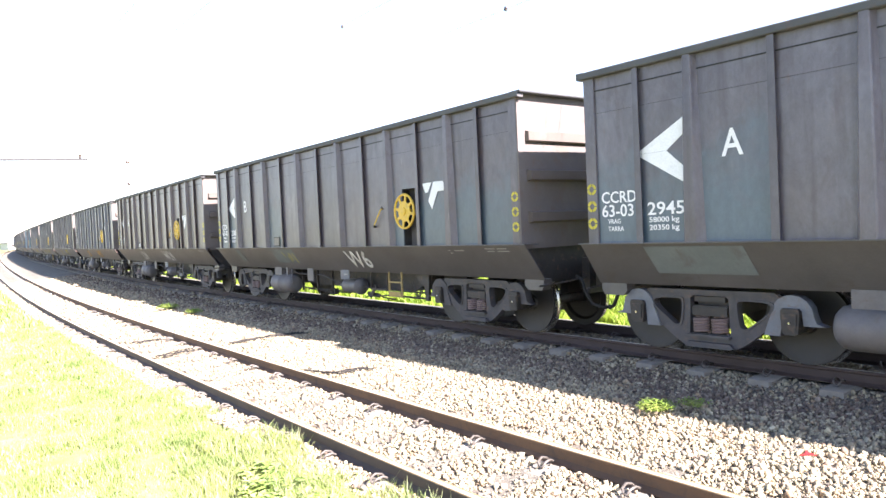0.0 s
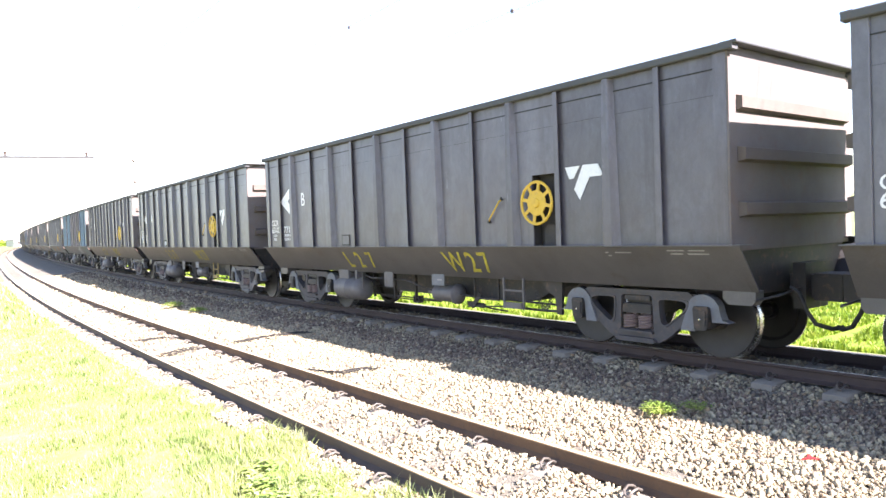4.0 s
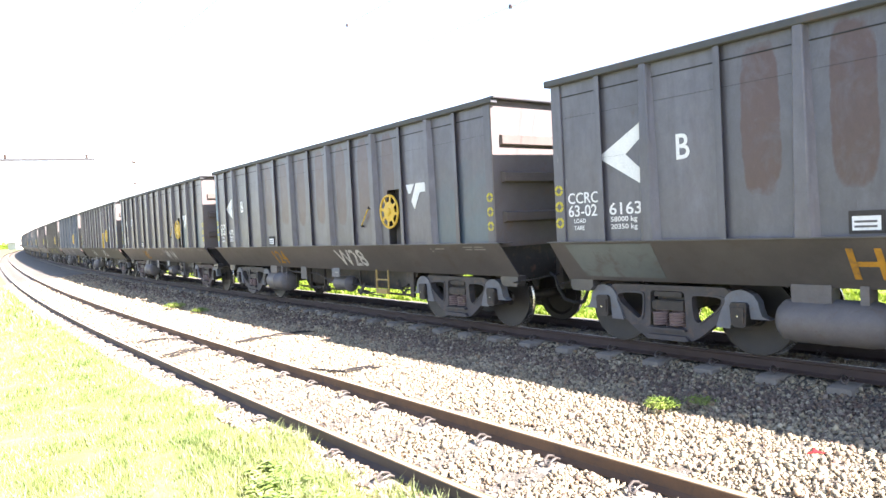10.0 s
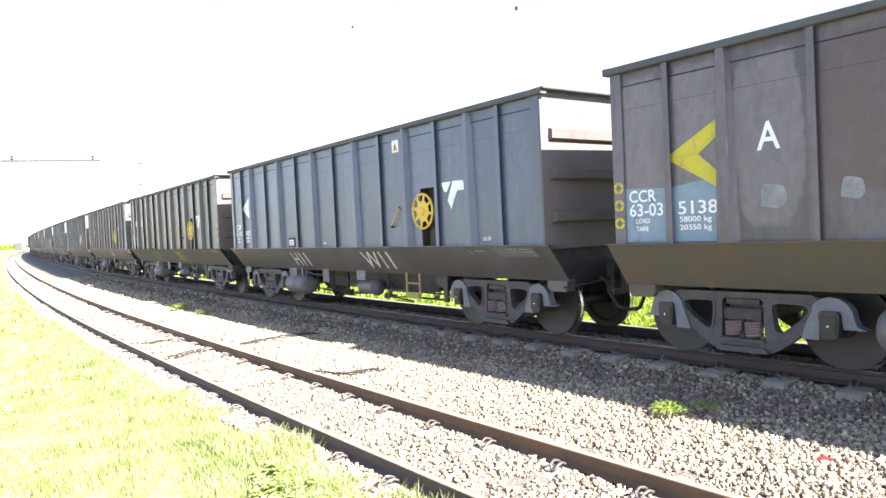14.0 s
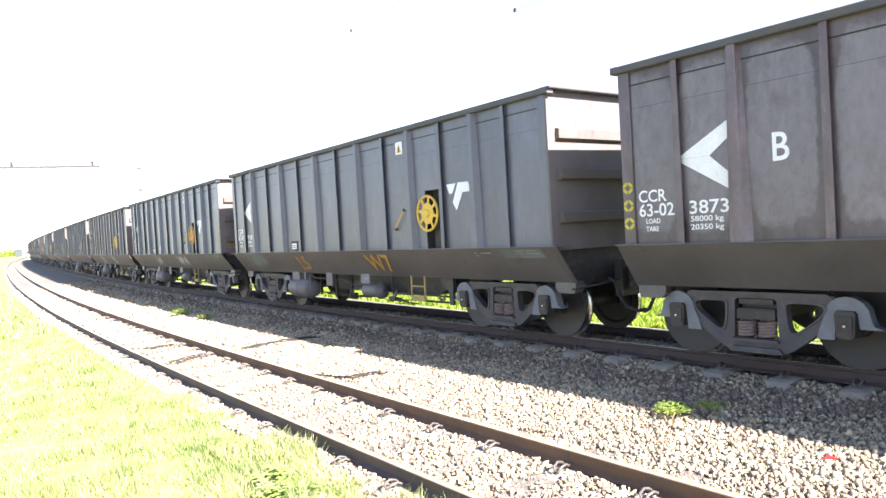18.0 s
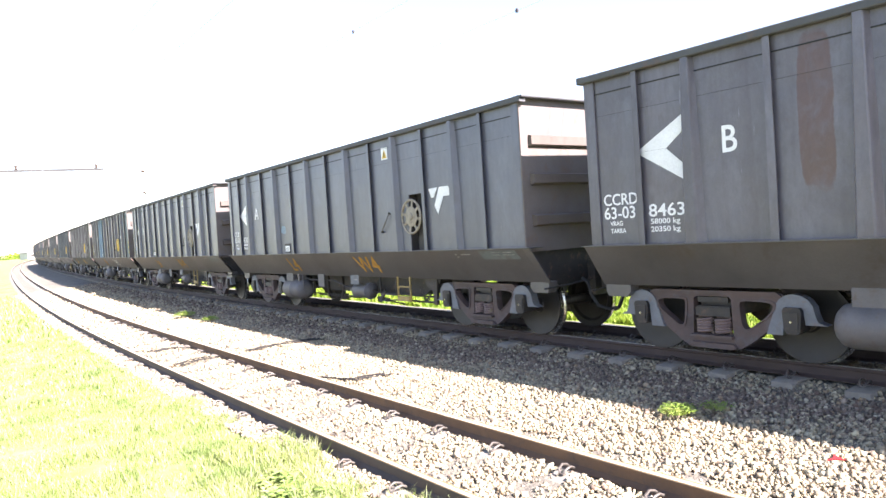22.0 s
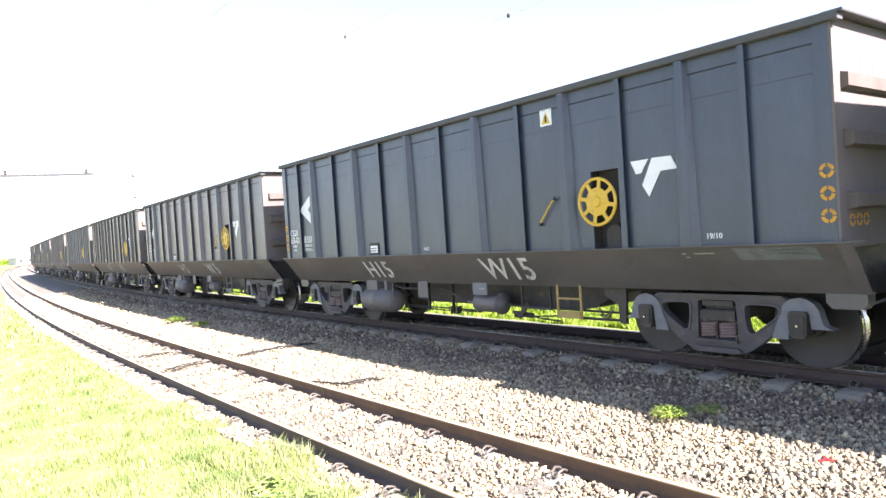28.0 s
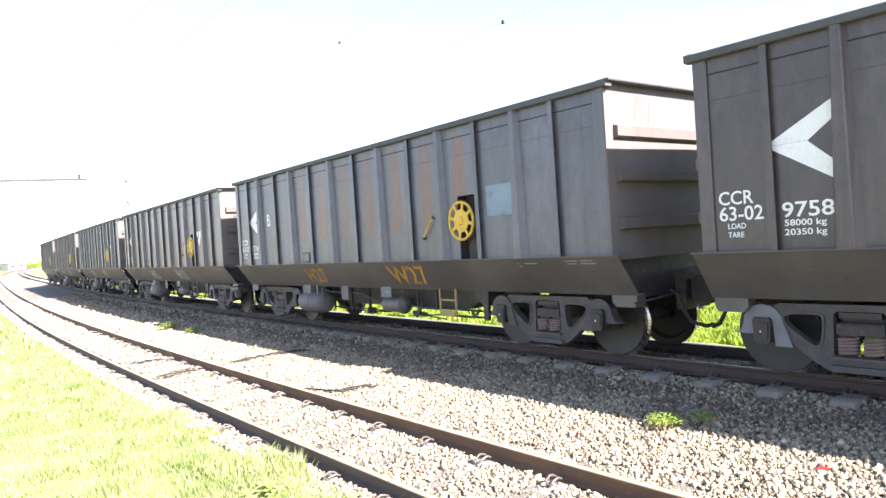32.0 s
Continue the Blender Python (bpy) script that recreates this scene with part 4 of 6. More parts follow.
        for s in (-1, 1):
            part("side_frame", side_frame_geo(), M_BOGIE, bogie, at=pose(0, s * 0.90, -0.015, 0, 0, 0 if s < 0 else 180))
            for x in (-0.115, 0.115):
                part("spring", spring_geo(x), M_SPRING, bogie, "brown coil spring", True, at=pose(0, s * 0.92, -0.015))
            for q in (-1, 1):
                part("adapter", adapter_geo(), M_ADAPT, bogie, "pale arched axle box cover", at=pose(q * 0.935, s * 0.905, 0.0, 0, 0, 0 if q < 0 else 180) @ Matrix.Translation((0, -0.02, 0)))
                part("axle_box", axlebox_geo(), M_STEEL, bogie, at=pose(q * 0.935, s * 0.905, 0.035, 0, 0, 0 if s < 0 else 180))
                part("end_bolt", Geo().lathe([(0.012, -0.012), (0.016, -0.006), (0.016, 0.004)], 8), M_TYRE, bogie, at=pose(q * 0.935, s * 1.028, 0.50, 0, 0, 0 if s < 0 else 180))
            part("brake_beam", Geo().box(-0.5 - 0.04, -0.5 + 0.04, s * 0.3 - 0.3, s * 0.3 + 0.3, 0.34, 0.42), M_STEEL, bogie)
    for i, u in enumerate(WHEELS):
        ws = part("wheelset", Geo().tube([(0, -0.88, 0), (0, -0.66, 0), (0, 0.66, 0), (0, 0.88, 0)], [0.065, 0.075, 0.075, 0.065], 14), M_STEEL, w, "steel wheelset with polished treads", True, at=pose(X(u), 0, R_WHEEL))
        for s in (-1, 1):
            me = wheel_geo(s).mesh("wheel", M_WHEEL, True)
            me.materials.append(M_TYRE)
            mi = [0] * len(me.polygons)
            for q in range(40 * 6, 40 * 9):
                mi[q] = 1
            me.polygons.foreach_set("material_index", mi)
            part("wheel", me, None, ws, "")
    return w

# ---------------------------------------------------------------- the train
M_PAINT = wagon_paint("wagon_paint", (0.15, 0.16, 0.17), (0.16, 0.15, 0.14))
M_SOLE = worn("sole_beam_paint", (0.055, 0.053, 0.055), (0.115, 0.109, 0.110), 0.44, 0.0, 0.9, 45, 0.2, 0.5, (0.062, 0.052, 0.045), 0.25)
M_TANK = worn("tank_paint", (0.095, 0.092, 0.095), (0.148, 0.140, 0.142), 0.6, 0.0, 4, 50, 0.15, 0.5, (0.10, 0.08, 0.07), 0.3)
M_END = worn("end_sheet_dusty", (0.115, 0.096, 0.089), (0.17, 0.15, 0.144), 0.8, 0.0, 1.6, 45, 0.15, 0.6, (0.14, 0.10, 0.08), 0.35)
M_RIB = worn("end_rib_dusty", (0.10, 0.078, 0.067), (0.145, 0.122, 0.11), 0.8, 0.0, 2.0, 45, 0.15, 0.6)
M_STEP = M_STEPPAINT
M_TOPRAIL = worn("end_rail_dark", (0.058, 0.060, 0.065), (0.086, 0.089, 0.095), 0.7, 0.0, 2, 45, 0.2, 0.5, (0.10, 0.07, 0.06), 0.3)
# near black for the painted shadow crease and the weld below it
M_SEAM = worn("seam_dirt_and_shade", (0.018, 0.018, 0.019), (0.034, 0.033, 0.034), 0.85, 0.0, 5, 50, 0.2, 0.5)
M_PRINT = worn("faded_print", (0.22, 0.22, 0.215), (0.36, 0.36, 0.35), 0.7, 0.0, 8, 60, 0.05, 0.5)
M_ADAPT = M_ADAPTER
M_LIGHTBLUE = worn("faded_blue_panel", (0.165, 0.24, 0.305), (0.235, 0.325, 0.39), 0.6, 0.0, 1.6, 45, 0.1, 0.6, (0.13, 0.135, 0.14), 0.4)
M_SOLEBROWN = worn("sole_beam_brown", (0.078, 0.078, 0.066), (0.125, 0.094, 0.066), 0.75, 0.0, 1.1, 45, 0.2, 0.4, (0.075, 0.082, 0.074), 0.6)
M_SMEAR = worn("thin_white_smear", (0.17, 0.17, 0.18), (0.30, 0.30, 0.31), 0.7, 0.0, 6, 45, 0.05, 0.4)
M_GREENPATCH = worn("grey_green_patch", (0.088, 0.108, 0.114), (0.150, 0.175, 0.182), 0.6, 0.0, 1.3, 45, 0.1, 0.4, (0.085, 0.075, 0.07), 0.35)

GREY, BLUE, BROWN, DARK, SLATE = (0.108, 0.113, 0.120), (0.080, 0.101, 0.128), (0.124, 0.108, 0.116), (0.092, 0.094, 0.098), (0.088, 0.098, 0.111)
DUST_GREY, DUST_BROWN, DUST_RUST = (0.122, 0.118, 0.120), (0.112, 0.094, 0.095), (0.115, 0.076, 0.064)
RUST_A, RUST_B, RUST_C = (0.046, 0.034, 0.032), (0.088, 0.048, 0.041), (0.17, 0.078, 0.045)

# paint, dust, dirt, letter, class, number, left code, right code, code colour, extras
WAGONS = [
    dict(p=GREY, d=DUST_BROWN, dirt=.7, a="A", c="CCRD", n="63-032 945", l="", r="", rings="y", patch=[(0.9, 2.1)], fade=[0, 1, 2, 12, 13]),
    dict(p=(0.110, 0.100, 0.099), d=DUST_BROWN, dirt=.8, a="B", c="CCRD", n="63-032 082", l="", r="W6", rings="y", fade=[0, 1, 4, 10, 11, 12, 13], patch=[(3.45, 4.6), (1.25, 1.52)], scrawl=1),
    dict(p=(0.112, 0.088, 0.080), d=(0.096, 0.070, 0.060), dirt=.8, a="A", c="CCR", n="63-028 581", l="L24", r="W24", rings="y", plate=1),
    dict(p=GREY, d=DUST_GREY, dirt=.4, a="A", c="CCRC", n="63-04 2193", ro=-.1, l="L21", r="W21", k="o", plate=1, square=(4.25, 4.85), rust=[2], ra=.5, rr=2, half=.10),
    dict(p=GREY, d=DUST_BROWN, dirt=.5, a="B", c="CCR", n="63-02 7713", l="L27", r="W27", k="y"),
    dict(p=(0.094, 0.098, 0.103), d=(0.10, 0.098, 0.098), dirt=.2, a="A", c="CCRC", n="63-04 2983", bogie="pale", l="L27", r="W27", k="y", plate=1, pale=1),
    dict(p=GREY, d=DUST_BROWN, dirt=.5, a="B", c="CCRC", n="63-03 6568", bogie="pale", ro=-.1, l="L27", r="W27", k="y", rust=[3], ra=.8, rr=2, half=.13, plate=1),
    dict(p=BROWN, d=DUST_GREY, dirt=.5, a="", c="CCR", n="63-015 730", l="", r="W29", ro=0.7, rings="y", rust=[5, 6, 7, 8, 9], ra=.9, rr=1, lb=[0, 1, 4, 11, 12, 13], greypatch=[(9.75, 11.95), (0.0, 1.3)], strip=1),
    dict(p=GREY, d=DUST_GREY, dirt=.4, a="B", c="CCRC", n="63-02 6163", l="H1", r="W7", k="o", plate=1, rings="y", rust=[3, 4, 5, 6, 7, 8, 9, 10], ra=.95, half=.21, rr=1, greypatch=[(0.3, 1.5)]),
    dict(p=GREY, d=DUST_BROWN, dirt=.5, a="B", c="CCRD", n="63-02 4705", cornerblue=1, rings="y", l="124", r="W28", k="o", plate=1, rust=[4, 5, 6, 7, 8, 9, 10], ra=.95, half=.2, rr=1, fade=[12, 13]),
    dict(p=(0.074, 0.068, 0.071), d=DUST_BROWN, dirt=.6, a="B", c="CCR", n="63-01 0844", bogie="red", tare="20100 kg", cornerblue=1, spots=[("pale", 8.1, 3.24, .1, .02), ("pale", 8.25, 3.27, .05, .02)], l="H2", r="W 14", k="o", rings="y", rust=[3, 4, 6, 7, 8, 9], ra=.7, rr=1, fade=[11, 13], plate=1),
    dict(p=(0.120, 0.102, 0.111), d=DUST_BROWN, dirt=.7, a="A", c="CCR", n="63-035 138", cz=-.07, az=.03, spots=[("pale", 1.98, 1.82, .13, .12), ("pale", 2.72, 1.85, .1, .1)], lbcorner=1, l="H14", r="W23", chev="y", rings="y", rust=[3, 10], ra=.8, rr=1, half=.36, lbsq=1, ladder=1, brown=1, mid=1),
    dict(p=(0.086, 0.114, 0.152), d=(0.092, 0.105, 0.124), dirt=.25, a="", c="CGR", n="63-02 8815", notes=[("10/10", 10.6, 1.44, 0.085), ("NLD", 5.34, 1.43, 0.075)], l="H11", r="W11", sign=1, rings=""),
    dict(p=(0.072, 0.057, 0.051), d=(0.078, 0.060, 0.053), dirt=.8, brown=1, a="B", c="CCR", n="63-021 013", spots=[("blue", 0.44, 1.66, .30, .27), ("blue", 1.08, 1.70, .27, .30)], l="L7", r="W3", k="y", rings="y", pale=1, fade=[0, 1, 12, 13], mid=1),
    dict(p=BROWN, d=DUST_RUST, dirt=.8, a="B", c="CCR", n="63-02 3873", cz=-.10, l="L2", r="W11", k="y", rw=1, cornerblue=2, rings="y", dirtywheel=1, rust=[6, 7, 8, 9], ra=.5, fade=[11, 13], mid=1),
    dict(p=SLATE, d=DUST_GREY, dirt=.15, a="", c="CGR", n="63-02 9162", tare="19950 kg", patch=[(0.9, 1.9)], lo=.15, l="L5", r="W7", k="o", sign=1, plate=1),
    dict(p=(0.074, 0.092, 0.116), d=DUST_GREY, dirt=.15, a="", c="CGR", n="63-02 9174", l="H14", r="W14", sign=1, rings="o", wheel="o"),
    dict(p=GREY, d=DUST_BROWN, dirt=.45, a="B", c="CCRD", n="63-03 8463", bogie="red", cz=.05, l="H25", r="W25", rust=[3, 4, 5, 6, 7, 8, 9, 10], ra=.9, rr=1, thin=1),
    dict(p=SLATE, d=DUST_GREY, dirt=.15, a="A", c="CCRD", n="63-01 4319", bogie="red", spots=[("blue", 3.58, 1.93, .13, .09)], l="L4", r="W4", k="o", sign=1, dirtywheel=2),
    dict(p=SLATE, d=DUST_GREY, dirt=.25, a="B", c="CCRD", n="63-03 1814", bogie="red", l="L4", r="W4", k="o", sign=1, dirtywheel=2),
    dict(p=DARK, d=DUST_BROWN, dirt=.6, a="A", c="CCR", n="63-02 1176", l="H3", r="W11", k="o", rust=[5, 6, 7, 8, 9, 10], ra=.85, rr=1, half=.15, lb=[4], green=[11, 12, 13], rings="y", plate=1),
    dict(p=(0.27, 0.255, 0.248), d=(0.12, 0.088, 0.08), dirt=.8, a="", c="CCR", n="63-016 834", lo=-1.1, flake=1, greypatch=[(0.3, 1.1)], l="H1", r="W1", k="o", chev="y", lbcorner=1, brown=1),
    dict(p=(0.042, 0.057, 0.077), d=(0.055, 0.065, 0.078), dirt=.1, a="", c="CGR", n="63-01 8500", lo=-.3, ro=-.15, l="H15", r="W15", sign=1, rings="o", pale=1, plate=1, notes=[("19/10", 10.55, 1.44, 0.085), ("NLD", 5.34, 1.43, 0.075)]),
    dict(p=(0.080, 0.079, 0.084), d=DUST_GREY, dirt=.45, a="", c="CCR", n="63-02 9995", lo=.42, spots=[("dark", 1.55, 2.22, .11, .11)], l="H 5", r="W 5", rust=[3, 4, 5, 6, 7, 8, 9, 10], ra=.8, rr=1, half=.24, plate=1),
    dict(p=(0.080, 0.066, 0.061), d=(0.082, 0.066, 0.06), dirt=.6, a="", c="CCR", n="63-02 9758", ro=-.12, spots=[("pale", 7.95, 3.18, .07, .05)], l="H5", r="W5", bluesq=1, plate=1),
    dict(p=(0.102, 0.115, 0.130), d=DUST_GREY, dirt=.5, a="B", c="CCR", n="63-02 7740", l="H27", r="W27", k="o", rust=[4, 5, 6, 7, 8, 9, 10], ra=.75, rr=2, nologo=1, thin=1),
    dict(p=BROWN, d=DUST_BROWN, dirt=.7, a="", c="CCR", n="63-02 6218", l="H12", r="W12"),
    dict(p=GREY, d=DUST_GREY, dirt=.5, a="A", c="CCR", n="63-02 5304", l="H9", r="W9"),
    dict(p=BROWN, d=DUST_BROWN, dirt=.6, a="", c="CCR", n="63-02 3390", l="H8", r="W8"),
    dict(p=DARK, d=DUST_GREY, dirt=.5, a="B", c="CCR", n="63-02 1127", l="H1", r="W1"),
]


def tone_name(s):
    if s.get("brown") or s["p"] == BROWN:
        return "brown rust-dusted"
    return "clean slate-blue" if s["p"][2] > 1.2 * s["p"][0] else "weathered grey"


def flat(wagon, name, poly, z0, material, y=-SHEET - 0.003, thick=0.0025, label=""):
    """A painted mark: polygon in (u, z) on the near side."""
    return part(name, Geo().prism([(X(u), z + z0) for u, z in poly], y, y - thick), material, wagon, label)


def on_skirt(wagon, name, poly, material):
    """A painted mark on the slanting sole beam: polygon in (u, z)."""
    def y(z, lift):
        return -(HALF - SKIRT_IN * (HS - z) / SKIRT_DROP) - lift
    n = len(poly)
    g = Geo().add([(X(u), y(z, 0.002), z) for u, z in poly] + [(X(u), y(z, 0.0045), z) for u, z in poly], [tuple(range(n)), tuple(range(2 * n - 1, n - 1, -1))] + [(i, i + n, (i + 1) % n + n, (i + 1) % n) for i in range(n)])
    return part(name, g, material, wagon)


def ring_mark(wagon, u, z, r, material):
    """A circle of four painted strokes."""
    g = Geo()
    for k in range(4):
        a0 = math.pi / 2 * k + 0.12
        pts = [(a0 + (math.pi / 2 - 0.24) * i / 5) for i in range(6)]
        poly = [(u + r * math.cos(a), z + r * math.sin(a)) for a in pts] + [(u + r * 0.52 * math.cos(a), z + r * 0.52 * math.sin(a)) for a in reversed(pts)]
        g.prism([(X(p), q) for p, q in poly], -SHEET - 0.034, -SHEET - 0.037)
    return part("ring_mark", g, material, wagon)


def dress(wagon, k, s):
    """Paint and markings of one wagon."""
    paint = wagon_paint("wagon_paint_%d" % k, s["p"], s["d"], s["dirt"], flake=s.get("flake"))
    rust = fade = None
    if s.get("ladder"):
        bar = next(o for o in wagon.children if o.name.startswith("lever_bar"))
        bpy.data.objects.remove(bar)
    if s.get("rust"):
        rust = wagon_paint("wagon_rust_%d" % k, s["p"], s["d"], s["dirt"], (RUST_A, RUST_B, RUST_C)[s.get("rr", 0)], min(1.0, s["ra"] + 0.1), s.get("half", 0.17 if s.get("thin") else 0.27))
    # panels darker round their edges, lighter in the middle
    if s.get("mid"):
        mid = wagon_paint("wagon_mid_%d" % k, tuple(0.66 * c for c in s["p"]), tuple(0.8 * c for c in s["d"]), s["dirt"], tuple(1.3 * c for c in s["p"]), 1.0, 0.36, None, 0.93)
    if s.get("fade"):
        fade = wagon_paint("wagon_fade_%d" % k, s["p"], s["d"], s["dirt"], fade=(0.072, 0.112, 0.140))
    sole = M_SOLEBROWN if s.get("brown") else M_SOLE
    adapt = M_ADAPTER if s.get("pale") or random.random() < 0.92 else M_BOGIE
    step = M_STEPPAINT if (s.get("sign") or random.random() < 0.35) and not s.get("ladder") else M_TANK
    wheel = M_YELLOW
    if s.get("dirtywheel") == 2:
        wheel = M_DUSTYWHEEL
    elif s.get("dirtywheel") == 1:
        wheel = M_YELMARK
    elif s.get("wheel") == "o":
        wheel = M_ORANGE
    for o in wagon.children_recursive:
        if o.type != "MESH" or not o.data.materials:
            continue
        m = o.data.materials[0]
        base = o.name.split(".")[0]
        use = None
        if m == M_PAINT:
            use = paint
            if base == "panel" and o.matrix_basis.translation.y < 0:
                i = min(range(14), key=lambda j: abs(o.matrix_basis.translation.x - X((([0.0] + list(POSTS))[j] + (list(POSTS) + [LB])[j]) / 2)))
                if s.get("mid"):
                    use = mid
                if rust and i in s["rust"]:
                    use = rust
                if i in s.get("fade", ()):
                    use = fade
                if i in s.get("lb", ()):
                    use = M_LIGHTBLUE
                if i in s.get("green", ()):
                    use = M_GREENPATCH
            if base == "top_rail":
                use = M_TOPRAIL
            if base == "corner_post":
                x = o.matrix_basis.translation.x
                y = o.data.vertices[0].co.y
                i = min(range(14), key=lambda j: abs(x - X((([0.0] + list(POSTS))[j] + (list(POSTS) + [LB])[j]) / 2)))
                if y < 0 and i in s.get("lb", ()):
                    use = M_LIGHTBLUE
            if base == "post":
                i = min(range(13), key=lambda j: abs(o.matrix_basis.translation.x - X(POSTS[j])))
                if (i in s.get("lb", ()) or i + 1 in s.get("lb", ())) and min(v.co.y for v in o.data.vertices) < 0:
                    use = M_LIGHTBLUE
        elif m == M_SOLE:
            use = sole
        elif base in ("handwheel", "wheel_disc", "spoke"):
            use = wheel
        elif base == "lever_bar" and s.get("dirtywheel") == 2:
            use = M_TANK
        elif base == "step":
            use = step
        elif base == "adapter":
            use = adapt
        elif base == "side_frame":
            use = {"pale": M_BOGIEPALE, "red": M_BOGIERED}.get(s.get("bogie"), M_BOGIE)
        if use and use != m:
            o.material_slots[0].link = "OBJECT"
            o.material_slots[0].material = use
    code = {"y": M_CODEYELLOW, "o": M_CODEORANGE}.get(s.get("k"), M_CODEWHITE)
    wide, spread = (0.80, (2.0, 1.4)) if s.get("k") == "y" else (0.95, (1.0, 1.0))
    chev = M_YELMARK if s.get("chev") == "y" else M_WHITE
    cz = s.get("cz", 0.0)
    flat(wagon, "chevron_mark", [(0.77, 2.392), (1.43, 2.76), (1.43, 2.585), (1.18, 2.392)], cz, chev)
    flat(wagon, "chevron_mark", [(0.77, 2.390), (1.18, 2.390), (1.43, 2.165), (1.43, 2.00)], cz, chev)
    if s["a"]:
        side_text(wagon, s["a"], 1.84, 2.26 + s.get("az", cz), 0.40, M_WHITE, 0.85)
    side_text(wagon, s["c"], 0.25, 1.85, 0.195, M_WHITE, 0.95)
    digits = s["n"].replace(" ", "")
    side_text(wagon, digits[:5], 0.25, 1.685, 0.205, M_WHITE, 1.0)
    side_text(wagon, digits[5:], 0.90, 1.685, 0.205, M_WHITE, 1.2)
    words = ("VRAG", "TARRA") if s["c"] == "CCRD" else ("LOAD", "TARE")
    for z, a1, a2 in ((1.60, words[0], "58000 kg"), (1.51, words[1], s.get("tare", "20350 kg"))):
        side_text(wagon, a1, 0.34, z, 0.08, M_WHITE, 0.9)
        side_text(wagon, a2, 0.92, z, 0.085, M_WHITE, 1.25)
    ys = -(HALF - SKIRT_IN * (HS - 0.955) / SKIRT_DROP) - 0.005
    if s["l"]:
        side_text(wagon, s["l"], 3.55 + s.get("lo", 0.0), 0.955, 0.53, code, wide, y=ys, slope=SKIRT_SLOPE, apart=spread[0])
    if s["r"]:
        side_text(wagon, s["r"], 6.85 + s.get("ro", 0.0), 0.955, 0.56, M_CODEWHITE if s.get("rw") or (s.get("k") == "o" and s["r"] in ("W11", "W28", "W 14")) else code, wide, y=ys, slope=SKIRT_SLOPE, apart=spread[1])
    if not s.get("nologo"):
        if s.get("bluesq"):
            flat(wagon, "logo_field", [(9.62, 1.66), (10.22, 1.66), (10.22, 2.45), (9.62, 2.45)], 0, M_BLUEMARK, thick=0.0015)
        if s.get("lbsq"):
            flat(wagon, "logo_field", [(9.64, 1.37), (10.28, 1.37), (10.28, 2.66), (10.1, 2.69), (9.9, 2.66), (9.7, 2.63), (9.64, 2.6)], 0, M_LIGHTBLUE, thick=0.0015)
        flat(wagon, "logo_mark", [(9.62, 2.38), (9.87, 2.385), (9.765, 2.23), (9.69, 2.225)], 0, M_WHITE, y=-SHEET - 0.006)
        flat(wagon, "logo_mark", [(9.92, 2.39), (10.17, 2.385), (10.25, 2.235), (10.03, 2.23), (9.86, 1.95), (9.77, 2.09)], 0, M_WHITE, y=-SHEET - 0.006)
    else:
        flat(wagon, "blue_patch", [(9.68, 1.98), (10.26, 1.98), (10.26, 2.42), (9.68, 2.42)], 0, M_LIGHTBLUE)
    rm = M_ORANGE if s.get("rings") == "o" else M_YELMARK
    if s.get("rings"):
        for z in (2.03, 1.82, 1.61):
            ring_mark(wagon, LB - 0.08, z, 0.07, rm)
            ring_mark(wagon, 0.13, z, 0.07, rm)
        if s["rings"] == "o":
            for y in (-1.15, -1.0, -0.85):
                g = Geo()
                for q in range(4):
                    a0 = math.pi / 2 * q + 0.16
                    pts = [(a0 + (math.pi / 2 - 0.32) * i / 5) for i in range(6)]
                    g.prism([(y + 0.062 * math.cos(a), 1.56 + 0.062 * math.sin(a)) for a in pts] + [(y + 0.038 * math.cos(a), 1.56 + 0.038 * math.sin(a)) for a in reversed(pts)], X(LB + 0.017), X(LB + 0.020), "x")
                part("ring_mark", g, rm, wagon)
    for words, u, z, size in s.get("notes", ()):
        side_text(wagon, words, u, z, size, M_WHITE, 1.0)
    if s.get("sign"):
        sg = part("warning_sign", Geo().box(X(8.19), X(8.40), -SHEET - 0.003, -SHEET - 0.007, 3.02, 3.235), M_WHITE, wagon, "white warning sign with a yellow triangle")
        part("triangle", Geo().prism([(X(8.215), 3.045), (X(8.375), 3.045), (X(8.295), 3.20)], -SHEET - 0.008, -SHEET - 0.010), M_YELLOW, sg)
        part("triangle_mark", Geo().box(X(8.28), X(8.31), -SHEET - 0.0105, -SHEET - 0.012, 3.065, 3.15), M_RUBBER, sg)
    pl = part("data_plate", Geo().box(X(3.63), X(3.93), -SHEET - 0.004, -SHEET - 0.016, 1.39, 1.60), M_RECESS, wagon, "small data plate in a steel frame")
    if not (s.get("plate") or s.get("sign")):
        part("plate_face", Geo().box(X(3.65), X(3.91), -SHEET - 0.0165, -SHEET - 0.018, 1.41, 1.58), paint, pl)
    if s.get("plate") or s.get("sign"):
        part("plate_paper", Geo().box(X(3.66), X(3.90), -SHEET - 0.0165, -SHEET - 0.019, 1.42, 1.55), M_WHITE, pl)
        for z in (1.445, 1.49):
            part("plate_print", Geo().box(X(3.68), X(3.87), -SHEET - 0.0195, -SHEET - 0.021, z, z + 0.02), M_TANK, pl)
